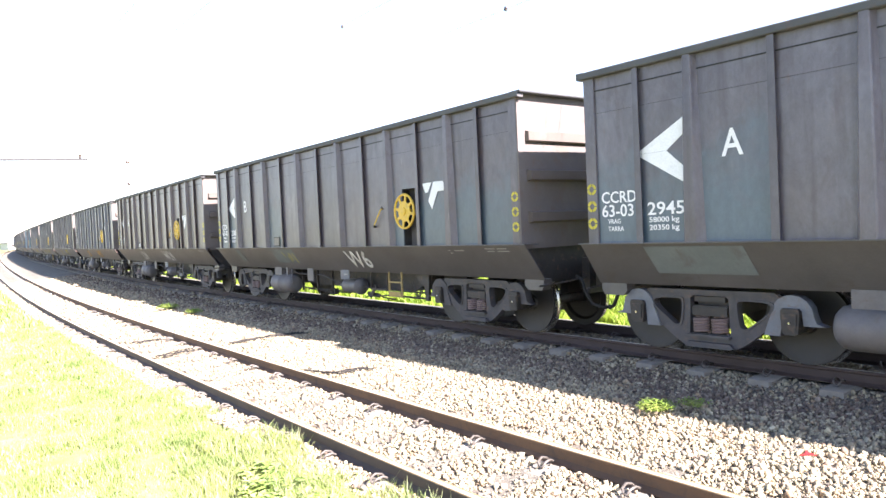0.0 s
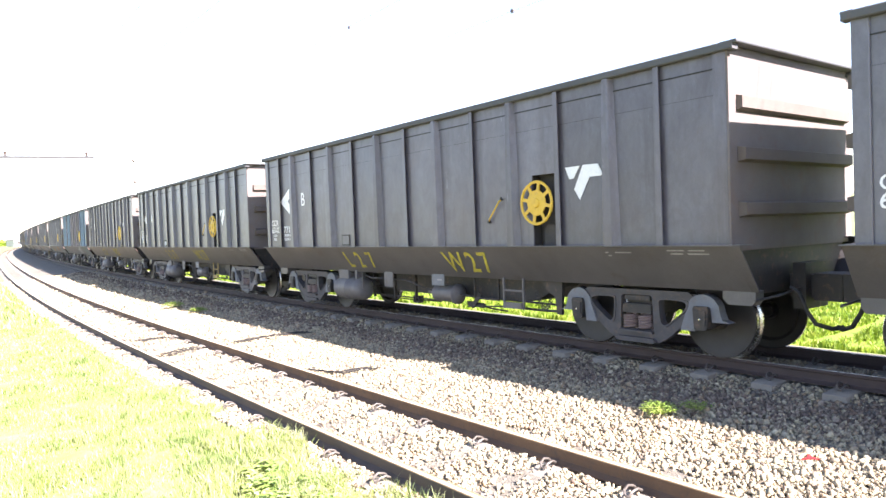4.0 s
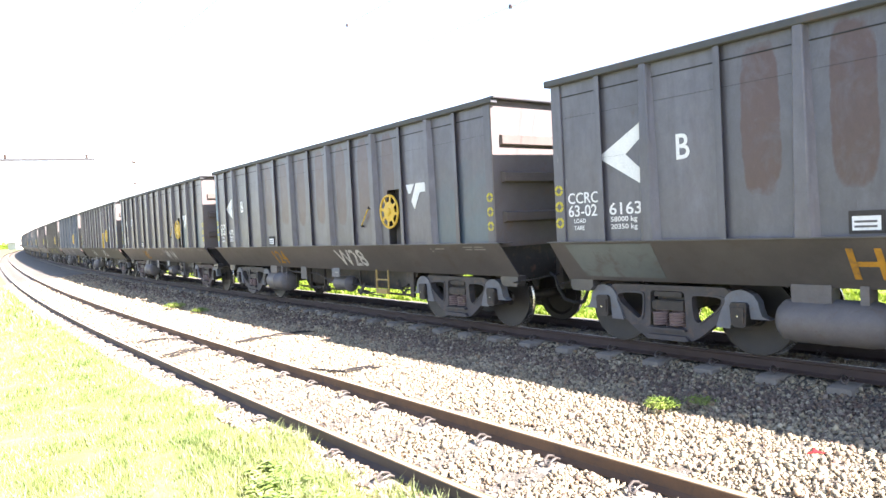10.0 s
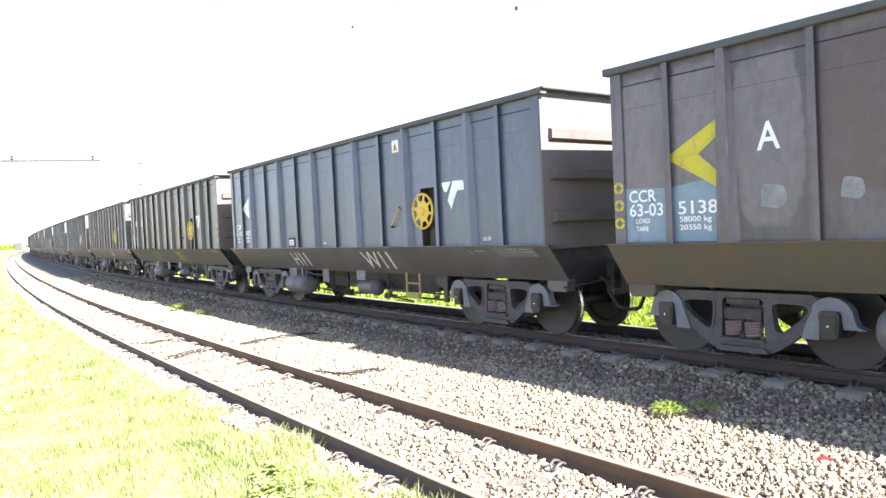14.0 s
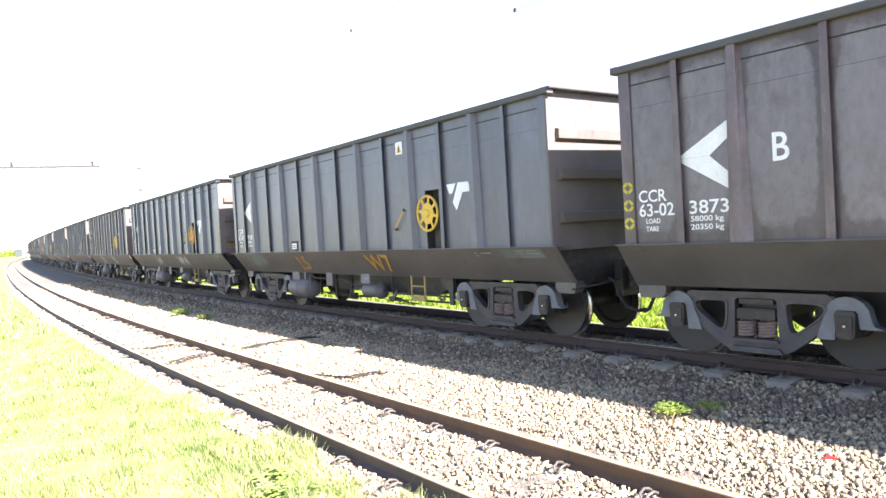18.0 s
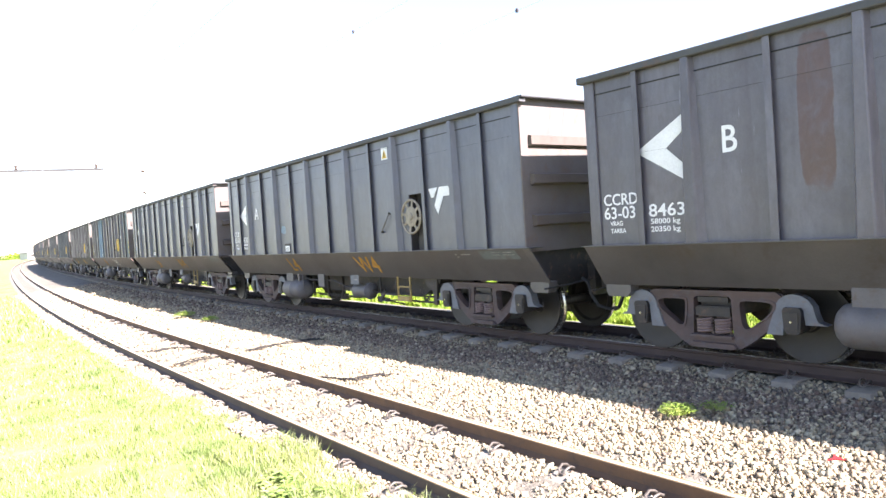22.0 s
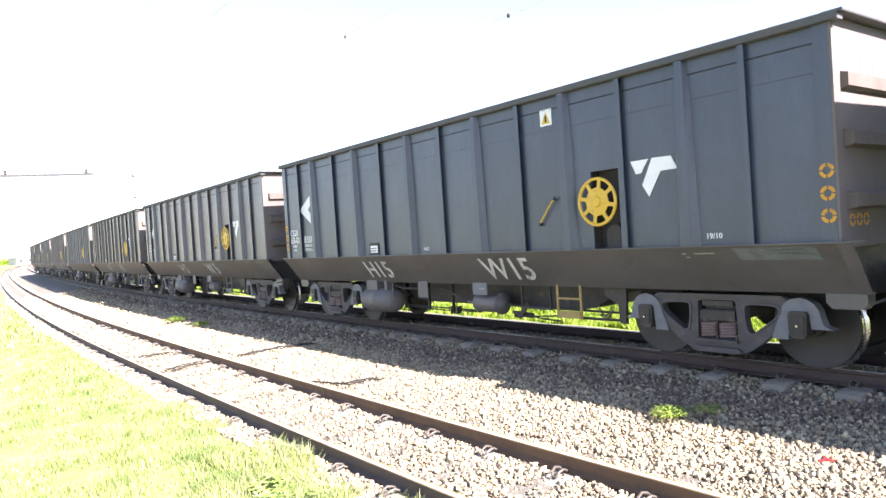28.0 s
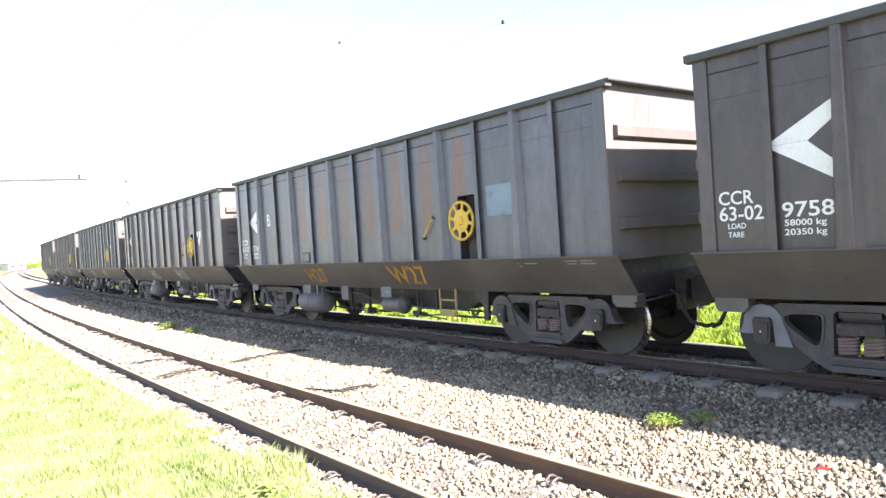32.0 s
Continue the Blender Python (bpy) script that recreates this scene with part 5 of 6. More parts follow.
    if s.get("ladder"):
        g = Geo()
        for u in (8.14, 8.44):
            g.box(X(u), X(u + 0.03), -SHEET - 0.09, -SHEET - 0.06, 1.36, 3.2)
        for z in (1.72, 2.06, 2.4, 2.74, 3.08):
            g.box(X(8.14), X(8.47), -SHEET - 0.09, -SHEET - 0.06, z, z + 0.03)
        part("ladder", g, paint, wagon, "steel ladder with a yellow lower half")
        g = Geo()
        for u in (8.137, 8.437):
            g.box(X(u), X(u + 0.036), -SHEET - 0.093, -SHEET - 0.057, 1.37, 2.07)
        for z in (1.717, 2.057):
            g.box(X(8.137), X(8.473), -SHEET - 0.093, -SHEET - 0.057, z, z + 0.036)
        part("ladder_foot", g, M_YELLOW, wagon)
    if s.get("lbsq"):
        flat(wagon, "blue_patch", [(LB - 0.15, 1.38), (LB - 0.012, 1.38), (LB - 0.012, 2.36), (LB - 0.06, 2.38), (LB - 0.15, 2.35)], 0, M_LIGHTBLUE, y=-SHEET - 0.0315)
        flat(wagon, "white_smear", [(10.62 + 0.17 * math.cos(a) * (1 + 0.12 * math.sin(5 * a)), 2.10 + 0.15 * max(-0.8, math.sin(a))) for a in [2 * math.pi * q / 22 for q in range(22)]], 0, M_SMEAR)
    if s.get("patch"):
        for a, b in s["patch"]:
            on_skirt(wagon, "paint_patch", [(a, 1.0), (b, 1.0), (b - 0.05, 1.32), (a - 0.05, 1.32)], M_GREENPATCH)
    if s.get("sign"):
        on_skirt(wagon, "paint_patch", [(10.92, 1.20), (11.74, 1.20), (11.70, 1.335), (10.86, 1.335)], M_GREENPATCH)
    if s.get("scrawl"):
        for u, z0, z1 in ((3.98, 1.14, 1.26), (4.20, 1.02, 1.18), (4.30, 1.06, 1.24), (4.46, 1.0, 1.22)):
            on_skirt(wagon, "scrawl_mark", [(u, z0), (u + 0.05, z0), (u, z1), (u - 0.05, z1)], M_CODEYELLOW)
    if s.get("cornerblue"):
        u = LB - 0.15 if s["cornerblue"] == 2 else 0.062
        flat(wagon, "blue_strip", [(u, 1.38), (u + 0.138, 1.38), (u + 0.138, 2.9), (u + 0.09, 3.02), (u, 2.96)], 0, M_LIGHTBLUE, y=-SHEET - 0.0315)
    for a, b in s.get("greypatch", ()):
        on_skirt(wagon, "paint_patch", [(a, 0.90), (b, 0.90), (b, 1.33), (a - 0.1, 1.33)], M_GREENPATCH)
    if s.get("strip"):
        flat(wagon, "pale_patch", [(1.68, 1.62), (2.30, 1.62), (2.30, 1.76), (1.68, 1.76)], 0, M_ADAPTER)
    if s.get("lbcorner"):
        flat(wagon, "blue_patch", [(0.16, 1.38), (1.46, 1.38), (1.46, 2.02), (1.2, 2.04), (0.8, 1.99), (0.16, 2.02)], 0, M_LIGHTBLUE, thick=0.001)
    for kind, u, z, a, b in s.get("spots", ()):
        rim = [2 * math.pi * q / 20 for q in range(20)]
        poly = [(u + a * math.copysign(abs(math.cos(f)) ** 0.6, math.cos(f)) * (1 + 0.10 * math.sin(3 * f + u)), z + b * math.copysign(abs(math.sin(f)) ** 0.6, math.sin(f)) * (1 + 0.10 * math.sin(4 * f))) for f in rim]
        flat(wagon, "paint_spot", poly, 0, {"pale": M_SMEAR, "blue": M_LIGHTBLUE, "dark": M_RECESS}[kind], y=-SHEET - 0.0015, thick=0.001)
    if s.get("square"):
        a, b = s["square"]
        flat(wagon, "blue_patch", [(a, 1.46), (b, 1.46), (b, 1.78), (a, 1.78)], 0, M_LIGHTBLUE)
    for u0, wd, z in ((10.25, 0.05, 1.275), (10.40, 0.24, 1.275), (10.28, 0.05, 1.235), (11.15, 0.22, 1.30), (11.42, 0.20, 1.30), (11.18, 0.16, 1.262), (11.40, 0.26, 1.262)):
        on_skirt(wagon, "small_print", [(u0, z), (u0 + wd, z), (u0 + wd, z + 0.014), (u0, z + 0.014)], M_PRINT)
    tagged(wagon, "%s open steel ore wagon with %s chevron and %s handwheel" % (tone_name(s), "yellow" if s.get("chev") else "white", "dirty" if s.get("dirtywheel") else "yellow"))


def build_train():
    first = wagon_template()
    made = []
    for k, s in enumerate(WAGONS):
        w = copy_thing(first, Matrix.Identity(4))
        dress(w, k, s)
        made.append(w)
    for o in list(first.children_recursive) + [first]:
        bpy.data.objects.remove(o)
    return made


TRAIN = build_train()


SLACK = ((0.0, 0.07), (3.0, -0.08), (7.0, -0.04), (11.0, 0.03), (12.0, -0.05), (13.0, -0.08), (17.0, -0.04), (20.0, -0.04), (25.0, -0.04), (29.0, 0.055), (31.0, -0.13))


def travelled(t):
    """How far the first wagon's rear end has gone along the line at t seconds, with the slack of the couplings."""
    slack = sum(a * math.exp(-(t - b) ** 2 / 0.2) for b, a in SLACK)
    return slack + 0.018 + 0.018 * math.tanh((t - 20.0) / 2.0) + (((-5.96208513e-06 * t + 4.52377124e-04) * t - 3.54876724e-02) * t + 10.7884) * t - 5.81995


def wagon_pose(u):
    x, y, z, h = track_place(u, 0.0, 0.0, True)
    return Matrix.LocRotScale((x, y, z), Euler((-FAR_CANT, 0, h)), None)


def motions():
    times = [i * 0.5 for i in range(65)]
    for k, w in enumerate(TRAIN):
        walk(w, [(t, wagon_pose(max(travelled(t) - k * PITCH + LB / 2, -450))) for t in times])
        wheels = [o for o in w.children if o.name.startswith("wheelset")]
        near = [i / FPS for i in range(32 * FPS + 1) if -45 < travelled(i / FPS) - k * PITCH + LB / 2 < 12]
        for o in wheels:
            x = o.matrix_basis.translation.x
            rows = []
            for t in near:
                turn = (travelled(t) - travelled(near[0])) / R_WHEEL
                rows.append((t, Matrix.Translation((x, 0, R_WHEEL)) @ Matrix.Rotation(turn, 4, "Y")))
            if rows:
                if rows[0][0] > 0:
                    rows.insert(0, (0.0, rows[0][1]))
                if rows[-1][0] < 32:
                    rows.append((32.0, rows[-1][1]))
                walk(o, rows)


# ---------------------------------------------------------------- stones, grass and weeds
def soup(name, verts, faces, material, label, category, second=None):
    """One joined mesh from arrays of vertices and triangles or quads."""
    me = bpy.data.meshes.new(name)
    n, k = faces.shape
    me.vertices.add(len(verts))
    me.vertices.foreach_set("co", verts.astype(np.float32).ravel())
    me.loops.add(n * k)
    me.loops.foreach_set("vertex_index", faces.astype(np.int32).ravel())
    me.polygons.add(n)
    me.polygons.foreach_set("loop_start", np.arange(0, n * k, k, dtype=np.int32))
    me.update(calc_edges=True)
    me.materials.append(material)
    if second:
        me.materials.append(second[0])
        me.polygons.foreach_set("material_index", second[1])
    return tagged(new(name, me), label, category, "", "stuff")


def turns(n, rng):
    q = rng.normal(size=(n, 4))
    q /= np.linalg.norm(q, axis=1)[:, None]
    w, x, y, z = q.T
    return np.stack([np.stack([1 - 2 * (y * y + z * z), 2 * (x * y - z * w), 2 * (x * z + y * w)], 1),
                     np.stack([2 * (x * y + z * w), 1 - 2 * (x * x + z * z), 2 * (y * z - x * w)], 1),
                     np.stack([2 * (x * z - y * w), 2 * (y * z + x * w), 1 - 2 * (x * x + y * y)], 1)], 1)


CUBE_V = np.array([(x, y, z) for x in (-1, 1) for y in (-1, 1) for z in (-1, 1)], float)
CUBE_F = np.array([(0, 1, 3), (0, 3, 2), (4, 6, 7), (4, 7, 5), (0, 4, 5), (0, 5, 1), (2, 3, 7), (2, 7, 6), (0, 2, 6), (0, 6, 4), (1, 5, 7), (1, 7, 3)])


def build_stones():
    rng = np.random.default_rng(4)
    us, vs, sizes = [], [], []
    for u0, u1, per, size in ((-12.0, 1.0, 2050, 0.0150), (-22.0, -12.0, 900, 0.021), (-48.0, -22.0, 210, 0.032), (1.0, 8.0, 420, 0.026)):
        n = int((u1 - u0) * 5.6 * per)
        us.append(rng.uniform(u0, u1, n))
        vs.append(rng.uniform(NEAR_EDGE - 0.05, 4.9, n))
        sizes.append(size * np.clip(rng.lognormal(0, 0.36, n), 0.5, 2.2))
    u, v, r = np.concatenate(us), np.concatenate(vs), np.concatenate(sizes)
    # clear of the rails and thinned on the sleepers
    keep = np.ones(len(u), bool)
    for mid in (0.0, SPACING):
        for g in (-GAUGE / 2, GAUGE / 2):
            keep &= np.abs(v - mid - g) > 0.085
    near_s = np.abs(((u - 3.0) / 0.906) - np.round((u - 3.0) / 0.906)) * 0.906 < 0.15
    far_s = np.abs(((u - 5.13) / 0.75) - np.round((u - 5.13) / 0.75)) * 0.75 < 0.15
    keep &= ~(near_s & ((v > -0.52) | (np.abs(u + 5.154) < 0.3)) & (v < 1.05) & (rng.random(len(u)) < 0.80))
    keep &= ~(far_s & (np.abs(v - SPACING) < 0.90) & (rng.random(len(u)) < 0.66))
    u, v, r = u[keep], v[keep], r[keep]
    x, y, h = on_line(u, v)
    # darker brown stones gather along the foot of the train's bed
    wave = 0.3 * np.sin(u * 1.9) * np.sin(u * 0.7 + 1.0) + 0.15 * np.sin(u * 5.1)
    dirty = (rng.random(len(u)) < 0.06 + 0.74 * np.exp(-((v - 3.02 + 0.6 * wave) / 0.46) ** 2)).astype(np.int32)
    z = bed_height(v) + rng.uniform(-0.012, 0.022, len(u)) + r * 0.2
    n = len(u)
    shape = CUBE_V[None] * rng.uniform(0.4, 1.15, (n, 8, 3))
    shape *= rng.uniform(0.5, 1.15, (n, 1, 3)) * r[:, None, None] * 0.95
    verts = np.einsum("nij,nkj->nki", turns(n, rng), shape) + np.stack([x, y, z], 1)[:, None]
    faces = CUBE_F[None] + (np.arange(n) * 8)[:, None, None]
    soup("ballast_stones", verts.reshape(-1, 3), faces.reshape(-1, 3), M_STONES, "grey and brown crushed ballast stones between the rails", "ballast", (M_DARKSTONES, np.repeat(dirty, 12)))


def leaf_material(name, cols, through):
    m, nt, bs, vec = shader(name, 0.6)
    ge = nt.nodes.new("ShaderNodeNewGeometry")
    col = ramp_node(nt, ge.outputs["Random Per Island"], [(i / (len(cols) - 1), c) for i, c in enumerate(cols)])
    patch = noise_node(nt, vec, 1.7, 5, 0.65)
    col = mix_node(nt, 0.6, col, ramp_node(nt, patch, [(0.36, (0.42, 0.66, 0.32)), (0.56, (1.15, 1.1, 1.05))]), "MULTIPLY")
    nt.links.new(col, bs.inputs["Base Color"])
    tr = nt.nodes.new("ShaderNodeBsdfTranslucent")
    nt.links.new(col, tr.inputs["Color"])
    mx = nt.nodes.new("ShaderNodeMixShader")
    mx.inputs[0].default_value = through
    out = nt.nodes["Material Output"]
    nt.links.new(bs.outputs[0], mx.inputs[1])
    nt.links.new(tr.outputs[0], mx.inputs[2])
    nt.links.new(mx.outputs[0], out.inputs["Surface"])
    return m


M_BLADE = leaf_material("grass_blades", ((0.28, 0.34, 0.07), (0.50, 0.50, 0.28), (0.12, 0.20, 0.02), (0.57, 0.56, 0.38), (0.30, 0.35, 0.08), (0.06, 0.12, 0.012), (0.52, 0.51, 0.30), (0.20, 0.29, 0.04)), 0.4)
M_LEAF = leaf_material("weed_leaves", ((0.20, 0.30, 0.05), (0.32, 0.41, 0.09), (0.15, 0.23, 0.04), (0.40, 0.42, 0.16)), 0.35)
M_BROADLEAF = leaf_material("broad_leaves", ((0.30, 0.40, 0.10), (0.44, 0.50, 0.20), (0.20, 0.31, 0.06), (0.52, 0.55, 0.30)), 0.35)
M_TALL = leaf_material("tall_grass", ((0.19, 0.28, 0.022), (0.26, 0.34, 0.035), (0.13, 0.22, 0.014), (0.29, 0.34, 0.05), (0.10, 0.18, 0.012)), 0.45)


def blades(name, zones, material, label, seed):
    """zones: u0, u1, v0, v1, blades per square metre, height, width."""
    rng = np.random.default_rng(seed)
    V, F, base = [], [], 0
    for u0, u1, v0, v1, per, tall, wide in zones:
        n = int((u1 - u0) * (v1 - v0) * per)
        u, v = rng.uniform(u0, u1, n), rng.uniform(v0, v1, n)
        # uneven stand
        lump = 0
        for _ in range(14):
            way, wave = rng.uniform(0, 2 * np.pi), rng.uniform(1.5, 9.0)
            lump = lump + 0.33 * np.sin(wave * (u * np.cos(way) + v * np.sin(way)) + rng.uniform(0, 6.3))
        keep = rng.random(n) < np.clip(0.70 + 0.30 * lump, 0.2, 1.0)
        # one sleeper end lies bare
        keep &= ~((np.abs(u + 5.154) < 0.17) & (v > -1.02))
        u, v, lump = u[keep], v[keep], lump[keep]
        n = len(u)
        x, y, _ = on_line(u, v)
        z = bed_height(v) - 0.01
        hgt = tall * rng.uniform(0.45, 1.25, n) * (1 + 0.35 * lump)
        a = rng.uniform(0, 2 * np.pi, n)
        lean = hgt * rng.uniform(0.1, 0.75, n)
        d = np.stack([np.cos(a), np.sin(a)], 1)
        b = rng.uniform(0, 2 * np.pi, n)
        s = np.stack([np.cos(b), np.sin(b)], 1) * (wide * rng.uniform(0.6, 1.3, n))[:, None]
        p = np.stack([x, y], 1)
        rows = []
        for f, w in ((0.0, 1.0), (0.55, 0.8), (1.0, 0.08)):
            c = p + d * (lean * f ** 1.8)[:, None]
            for q in (-1, 1):
                rows.append(np.concatenate([c + q * s * w / 2, (z + hgt * f)[:, None]], 1))
        V.append(np.stack(rows, 1).reshape(-1, 3))
        f0 = np.array([(0, 1, 3, 2), (2, 3, 5, 4)])
        F.append((f0[None] + (np.arange(n) * 6)[:, None, None]).reshape(-1, 4) + base)
        base += n * 6
    soup(name, np.concatenate(V), np.concatenate(F), material, label, "grass")


def leaf_clump(name, x, y, z, radius, tall, count, seed, label, length=0.09, width=0.03, leaves=None):
    """A low weed: many small bent leaves on short stalks."""
    rng = np.random.default_rng(seed)
    root = empty(name, label, "weed")
    root.matrix_basis = pose(x, y, z)
    for part_no in range(3):
        V, F = [], []
        for i in range(count // 3):
            a, rr = rng.uniform(0, 2 * math.pi), radius * math.sqrt(rng.random())
            c = np.array([rr * math.cos(a), rr * math.sin(a), tall * rng.uniform(0.15, 1.0) * (1 - 0.6 * rr / radius)])
            b = rng.uniform(0, 2 * math.pi)
            d = np.array([math.cos(b), math.sin(b), rng.uniform(-0.1, 0.7)])
            sd = np.array([-math.sin(b), math.cos(b), 0])
            L, W = length * rng.uniform(0.6, 1.2), width * rng.uniform(0.7, 1.2)
            k = len(V)
            V += [tuple(c), tuple(c + d * L * 0.4 + sd * W / 2), tuple(c + d * L * 0.4 - sd * W / 2), tuple(c + d * L - np.array([0, 0, L * 0.25]))]
            F += [(k, k + 1, k + 3), (k, k + 3, k + 2)]
            V += [(c[0] * 0.4, c[1] * 0.4, -0.02), (c[0] * 0.4 + 0.004, c[1] * 0.4, -0.02), tuple(c + np.array([0.003, 0, 0]))]
            F += [(k + 4, k + 5, k + 6)]
        me = bpy.data.meshes.new("foliage")
        me.from_pydata(V, [], F)
        me.materials.append(leaves or M_LEAF)
        part("foliage", me, None, root)
    return root


build_stones()
blades("meadow_grass", [(-11.5, -3.2, -3.6, -0.80, 4600, 0.075, 0.0075), (-7.5, -3.2, -1.5, -0.70, 2300, 0.125, 0.009), (-22.0, -11.5, -5.0, -0.96, 1500, 0.08, 0.012), (-45.0, -22.0, -8.0, -1.05, 160, 0.15, 0.035), (-3.2, 5.0, -6.5, -0.96, 500, 0.10, 0.014), (-12.0, 5.0, -11.0, -6.5, 120, 0.12, 0.022), (-11.5, -3.2, -6.5, -3.6, 500, 0.10, 0.014)], M_BLADE, "bright green sunlit meadow grass beside the track", 11)
blades("far_meadow_grass", [(-12.0, 6.0, 6.5, 12.0, 900, 0.10, 0.036), (-30.0, -12.0, 6.5, 16.0, 260, 0.12, 0.06), (-60.0, -30.0, 6.5, 18.0, 45, 0.24, 0.08), (-10.0, 8.0, 12.0, 24.0, 150, 0.13, 0.07)], M_TALL, "tall green grass on the far side of the train", 12)
leaf_clump("ballast_weed", -4.25, 6.02, 0.0, 0.17, 0.10, 330, 3, "small bright green weed growing in the ballast", 0.06, 0.018)
leaf_clump("ballast_weed", -4.0, 6.32, 0.02, 0.16, 0.05, 120, 7, "small dull green weed in the shaded ballast", 0.05, 0.015)
leaf_clump("ballast_weed", -20.6, 6.3, 0.0, 0.30, 0.16, 240, 4, "small green weed at the edge of the ballast", 0.10, 0.03)
leaf_clump("ballast_weed", -18.7, 6.35, 0.0, 0.22, 0.10, 160, 5, "small green weed at the edge of the ballast", 0.10, 0.03)
for i, (wx, wy, wr) in enumerate(((-5.55, 2.66, 0.24), (-5.2, 2.55, 0.22), (-5.8, 2.42, 0.2), (-5.35, 2.30, 0.22), (-4.95, 2.62, 0.16), (-6.2, 2.60, 0.18))):
    leaf_clump("broad_leaf_weed", wx, wy, -0.2, wr, 0.15, 150, 20 + i, "broad-leaved bright green weed in the grass beside the rail", 0.085, 0.045, M_BROADLEAF)

# red scrap on the stones
M_RED = worn("red_plastic", (0.5, 0.03, 0.035), (0.62, 0.05, 0.05), 0.5, 0.0, 12, 60, 0.1, 0.5)
g = Geo().prism([(-0.06, -0.015), (-0.015, 0.0), (0.0, 0.05), (0.022, 0.008), (0.07, -0.04), (0.008, -0.022)], -0.004, 0.004, "z")
scrap = tagged(new("plastic_scrap", g.mesh("plastic_scrap", M_RED)), "crumpled red plastic scrap on the ballast stones", "litter")
scrap.matrix_basis = pose(-2.52, 5.5, 0.055, 14, -10, 30)

# thin dark strands that lie across the bed
M_STRAND = worn("dark_strand", (0.014, 0.012, 0.011), (0.03, 0.026, 0.022), 0.8, 0.0, 6, 60, 0.2, 0.5)


def ground_strand(points, r, label):
    pts = []
    for i in range(len(points) - 1):
        for k in range(5):
            f = k / 5
            px = points[i][0] * (1 - f) + points[i + 1][0] * f + random.uniform(-0.02, 0.02)
            py = points[i][1] * (1 - f) + points[i + 1][1] * f
            pts.append((px, py, float(bed_height(py - middle_y(px))) + 0.055 + random.uniform(-0.01, 0.012)))
    ob = new("cable", Geo().tube(pts, r, 6).mesh("cable", M_STRAND, True))
    return tagged(ob, label, "cable")


for way, label in (([(-15.55, 3.98), (-15.5, 4.3), (-15.3, 4.6)], "thin dark strand lying between the rails"),
                   ([(-13.35, 3.85), (-13.4, 4.25), (-13.42, 4.55)], "thin dark strand lying between the rails"),
                   ([(-13.15, 5.15), (-13.05, 5.6), (-12.8, 6.1), (-12.5, 6.45)], "thin dark strand lying across the ballast"),
                   ([(-9.75, 4.72), (-9.4, 4.9), (-9.0, 5.0), (-8.85, 5.3), (-8.7, 5.5)], "thin dark strand lying across the ballast")):
    for side in (-0.09, 0.0, 0.11):
        ground_strand([(a + side + 0.04 * math.sin(3 * b + 9 * side), b + 0.3 * side) for a, b in way], 0.011, label)

# ---------------------------------------------------------------- overhead line and distance
M_GALV = worn("galvanised_steel", (0.38, 0.39, 0.40), (0.5, 0.51, 0.52), 0.55, 0.4, 3, 40, 0.1, 0.5)
M_WIRE = worn("copper_wire_grey", (0.45, 0.46, 0.46), (0.55, 0.55, 0.55), 0.5, 0.2, 3, 40, 0.05, 0.5)
M_BEAM = worn("portal_beam_paint", (0.02, 0.02, 0.02), (0.03, 0.03, 0.03), 0.6, 0.0, 3, 40, 0.1, 0.5)
M_INSUL = worn("brown_insulator", (0.06, 0.045, 0.04), (0.10, 0.07, 0.06), 0.3, 0.0, 3, 40, 0.05, 0.5)


def overhead(off, label):
    root = empty("overhead_line", label, "overhead line")
    us = np.arange(-150, 61, 3.0)
    def sag(u):
        f = ((u + 47.0) / 52.0) % 1.0
        return 6.75 - 0.9 * 4 * f * (1 - f) * 0.35
    for name, hz in (("contact_wire", lambda u: 5.40), ("messenger_wire", sag)):
        pts = [(float(on_line(u, off)[0]), float(on_line(u, off)[1]), hz(u)) for u in us]
        part(name, Geo().tube(pts, 0.0032, 5), M_WIRE, root)
    for u in np.arange(-99, 40, 6.5):
        x, y, _ = on_line(u, off)
        part("dropper", Geo().tube([(float(x), float(y), 5.4), (float(x), float(y), sag(u))], 0.0016, 4), M_WIRE, root)
    return root


overhead(0.0, "thin grey overhead wires above the empty track")
train_wires = overhead(SPACING, "thin grey overhead wires above the train")


def wire_clamp(line, x, y, z):
    g = Geo().prism([(-0.022, -0.03), (0.022, -0.03), (0.03, 0.01), (0.01, 0.04), (-0.015, 0.035), (-0.03, 0.01)], -0.015, 0.015)
    part("clamp", g, M_INSUL, line, "small dark wire clamp", at=pose(x, y, z))


wire_clamp(train_wires, -8.33, float(middle_y(-8.33)) + SPACING, 5.40)
wire_clamp(train_wires, -13.6, float(middle_y(-13.6)) + SPACING, 6.44)

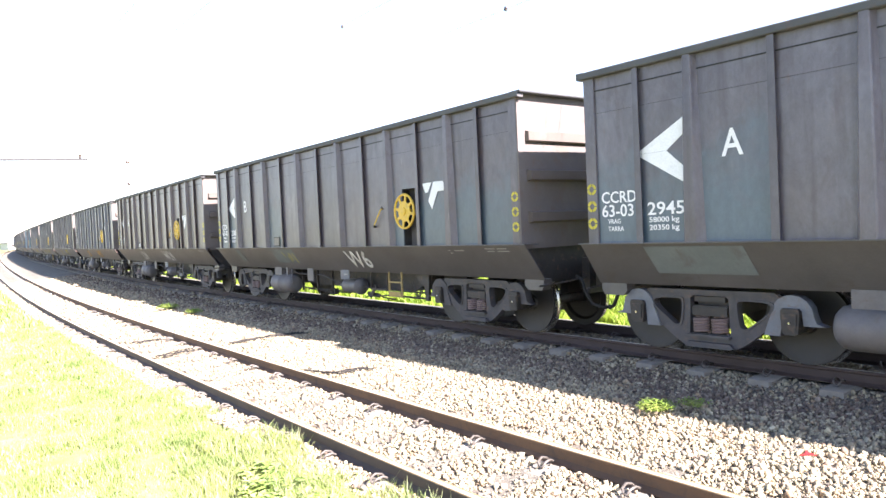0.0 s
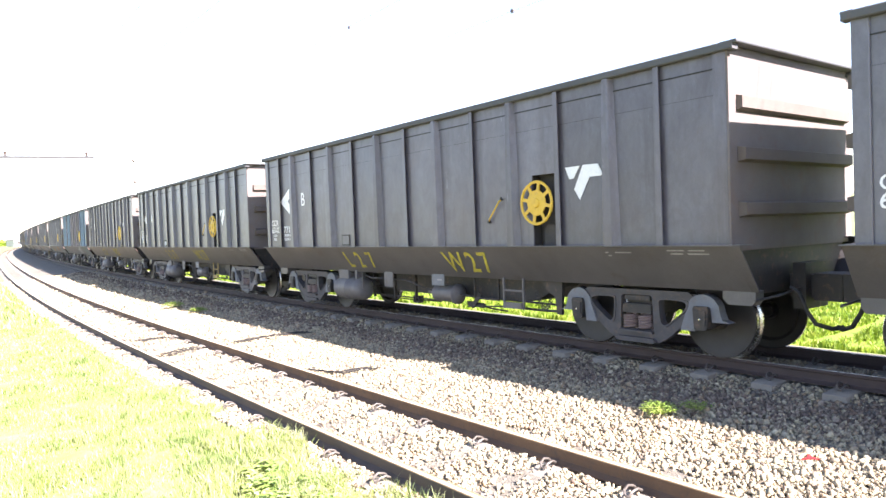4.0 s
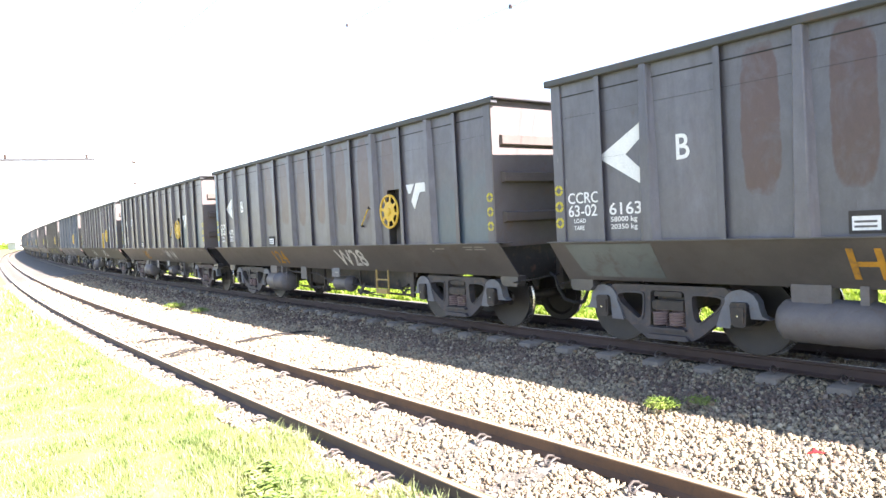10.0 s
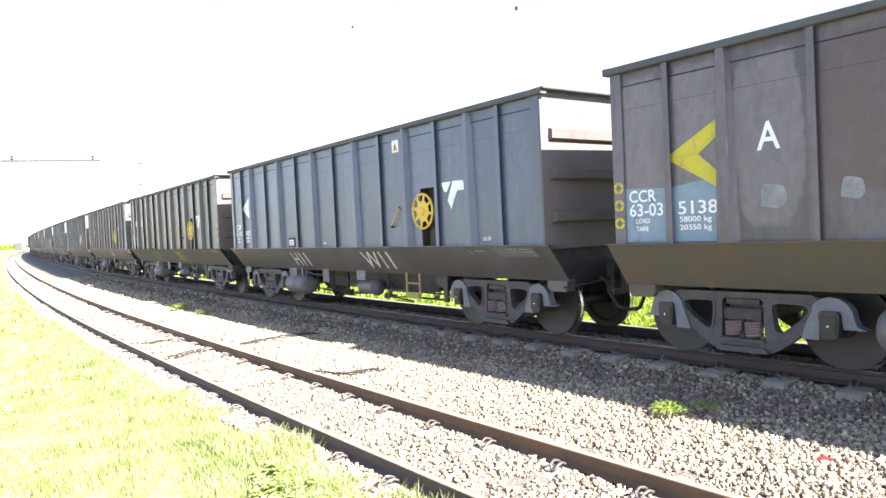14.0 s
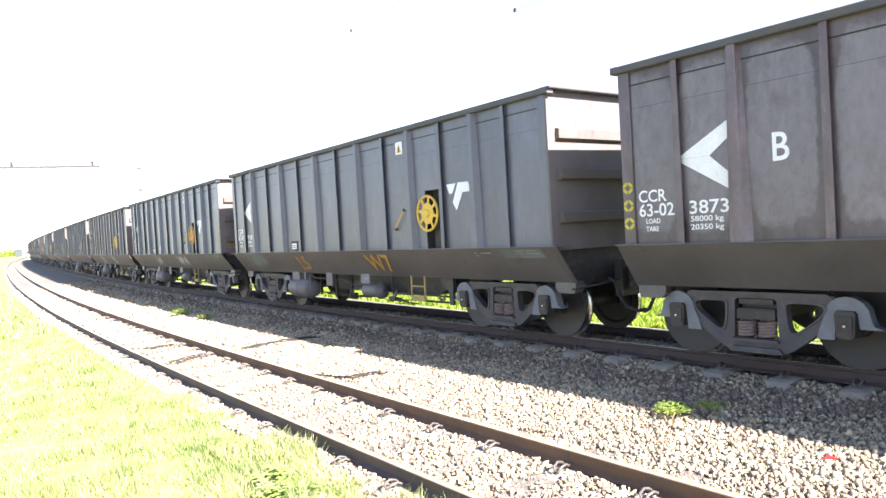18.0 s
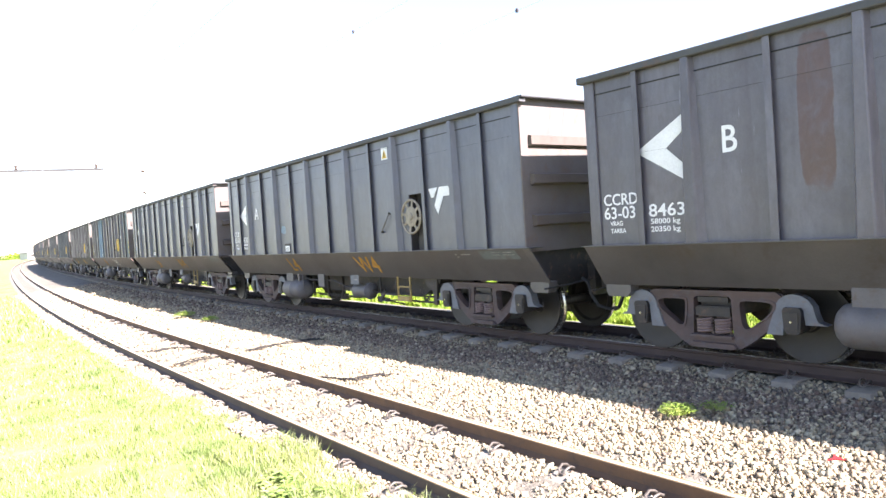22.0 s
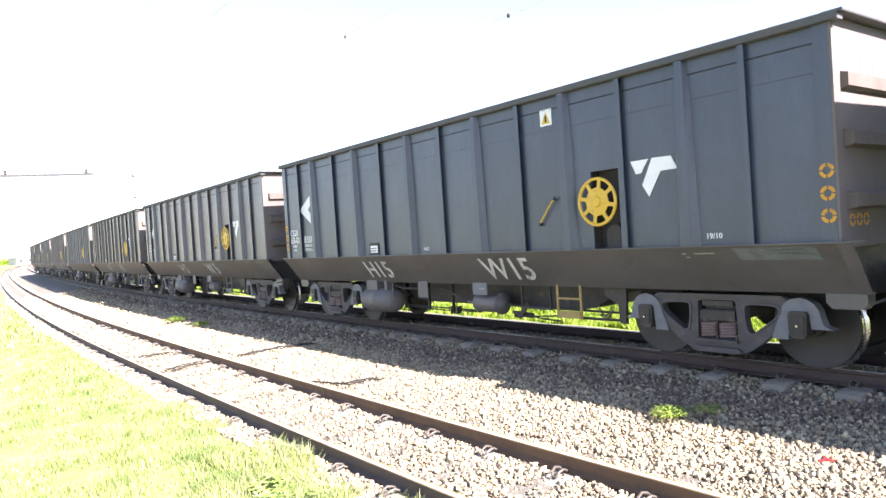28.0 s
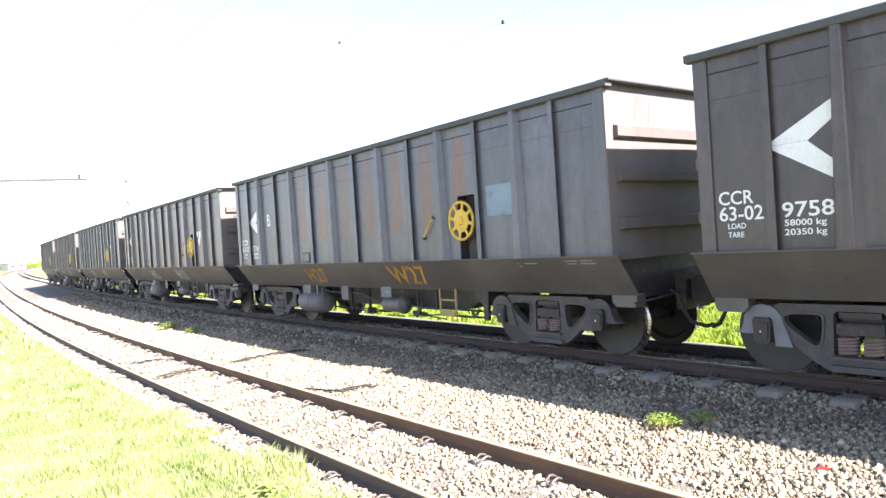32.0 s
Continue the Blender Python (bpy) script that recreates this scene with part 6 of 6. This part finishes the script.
portal = empty("overhead_portal", "pale steel portal beam that carries the overhead wires", "gantry")
part("mast", Geo().loft([[(-47 + r * a, 1.6 + r * b, z) for a, b in ((-1, -1), (1, -1), (1, 1), (-1, 1))] for z, r in ((-0.5, 0.14), (7.4, 0.10))]), M_GALV, portal)
part("mast", Geo().loft([[(-47 + r * a, 12.8 + r * b, z) for a, b in ((-1, -1), (1, -1), (1, 1), (-1, 1))] for z, r in ((-0.5, 0.11), (6.9, 0.07))]), M_GALV, portal)
part("beam", Geo().box(-47.07, -46.93, 1.6, 10.4, 6.91, 7.04), M_BEAM, portal)
for y in (5.75, 10.0):
    part("insulator", Geo().tube([(-47, y, 7.02), (-47, y, 7.08), (-47, y, 7.12), (-47, y, 7.26), (-47, y, 7.30)], [0.04, 0.10, 0.06, 0.10, 0.03], 10), M_INSUL, portal, "small brown insulator")
for z in (5.45, 6.8):
    part("insulator", Geo().tube([(-47, 12.55, z), (-47, 12.65, z), (-47, 12.75, z), (-47, 12.95, z)], [0.03, 0.11, 0.11, 0.03], 10), M_INSUL, portal, "small brown insulator")

M_WALLPALE = worn("pale_render", (0.5, 0.5, 0.48), (0.6, 0.6, 0.58), 0.9, 0.0, 0.6, 12, 0.1, 0.5)
M_ROOF = worn("grey_roof", (0.18, 0.18, 0.18), (0.26, 0.26, 0.26), 0.8, 0.0, 0.6, 12, 0.1, 0.5)


def lineside_building(x, y, w, d, h, label):
    b = empty("lineside_building", label, "building")
    b.matrix_basis = pose(x, y, -0.6, 0, 0, 8)
    part("wall", Geo().box(-d / 2, d / 2, -w / 2, w / 2, 0, h), M_WALLPALE, b)
    part("roof", Geo().prism([(-w / 2 - 0.5, h), (w / 2 + 0.5, h), (w / 2 + 0.5, h + 0.25), (0, h + 1.6), (-w / 2 - 0.5, h + 0.25)], -d / 2 - 0.5, d / 2 + 0.5, "x"), M_ROOF, b)
    n = max(2, int(w / 3))
    for i in range(n):
        yy = -w / 2 + (i + 0.5) * w / n
        win = part("window", Geo().box(d / 2 - 0.05, d / 2 + 0.03, yy - 0.7, yy + 0.7, 1.5, 2.9), M_RECESS, b)
        part("sill", Geo().box(d / 2, d / 2 + 0.15, yy - 0.8, yy + 0.8, 1.38, 1.48), M_WALLPALE, win)
    return b


lineside_building(-430, 55.5, 8.0, 14.0, 3.6, "low pale building far along the line")


def far_trees():
    """Low bushes and trees on the horizon, in many small clumps."""
    rng = np.random.default_rng(31)
    V, F = [], []
    for _ in range(150):
        cx, cy = rng.uniform(-620, -520), rng.uniform(-140, 110)
        size = rng.uniform(1.2, 3.4)
        for _ in range(46):
            d = rng.normal(size=3)
            d /= np.linalg.norm(d)
            c = np.array([cx, cy, size * 0.7 - 0.8]) + d * np.array([1.4, 1.9, 0.9]) * size * rng.uniform(0.5, 1.0)
            a, b = rng.normal(size=3) * 0.5, rng.normal(size=3) * 0.5
            k = len(V)
            V += [tuple(c + a), tuple(c + b), tuple(c - a), tuple(c - b)]
            F.append((k, k + 1, k + 2, k + 3))
    soup("distant_trees", np.array(V), np.array(F), M_TALL, "low line of trees far off on the horizon", "trees")


far_trees()

motions()
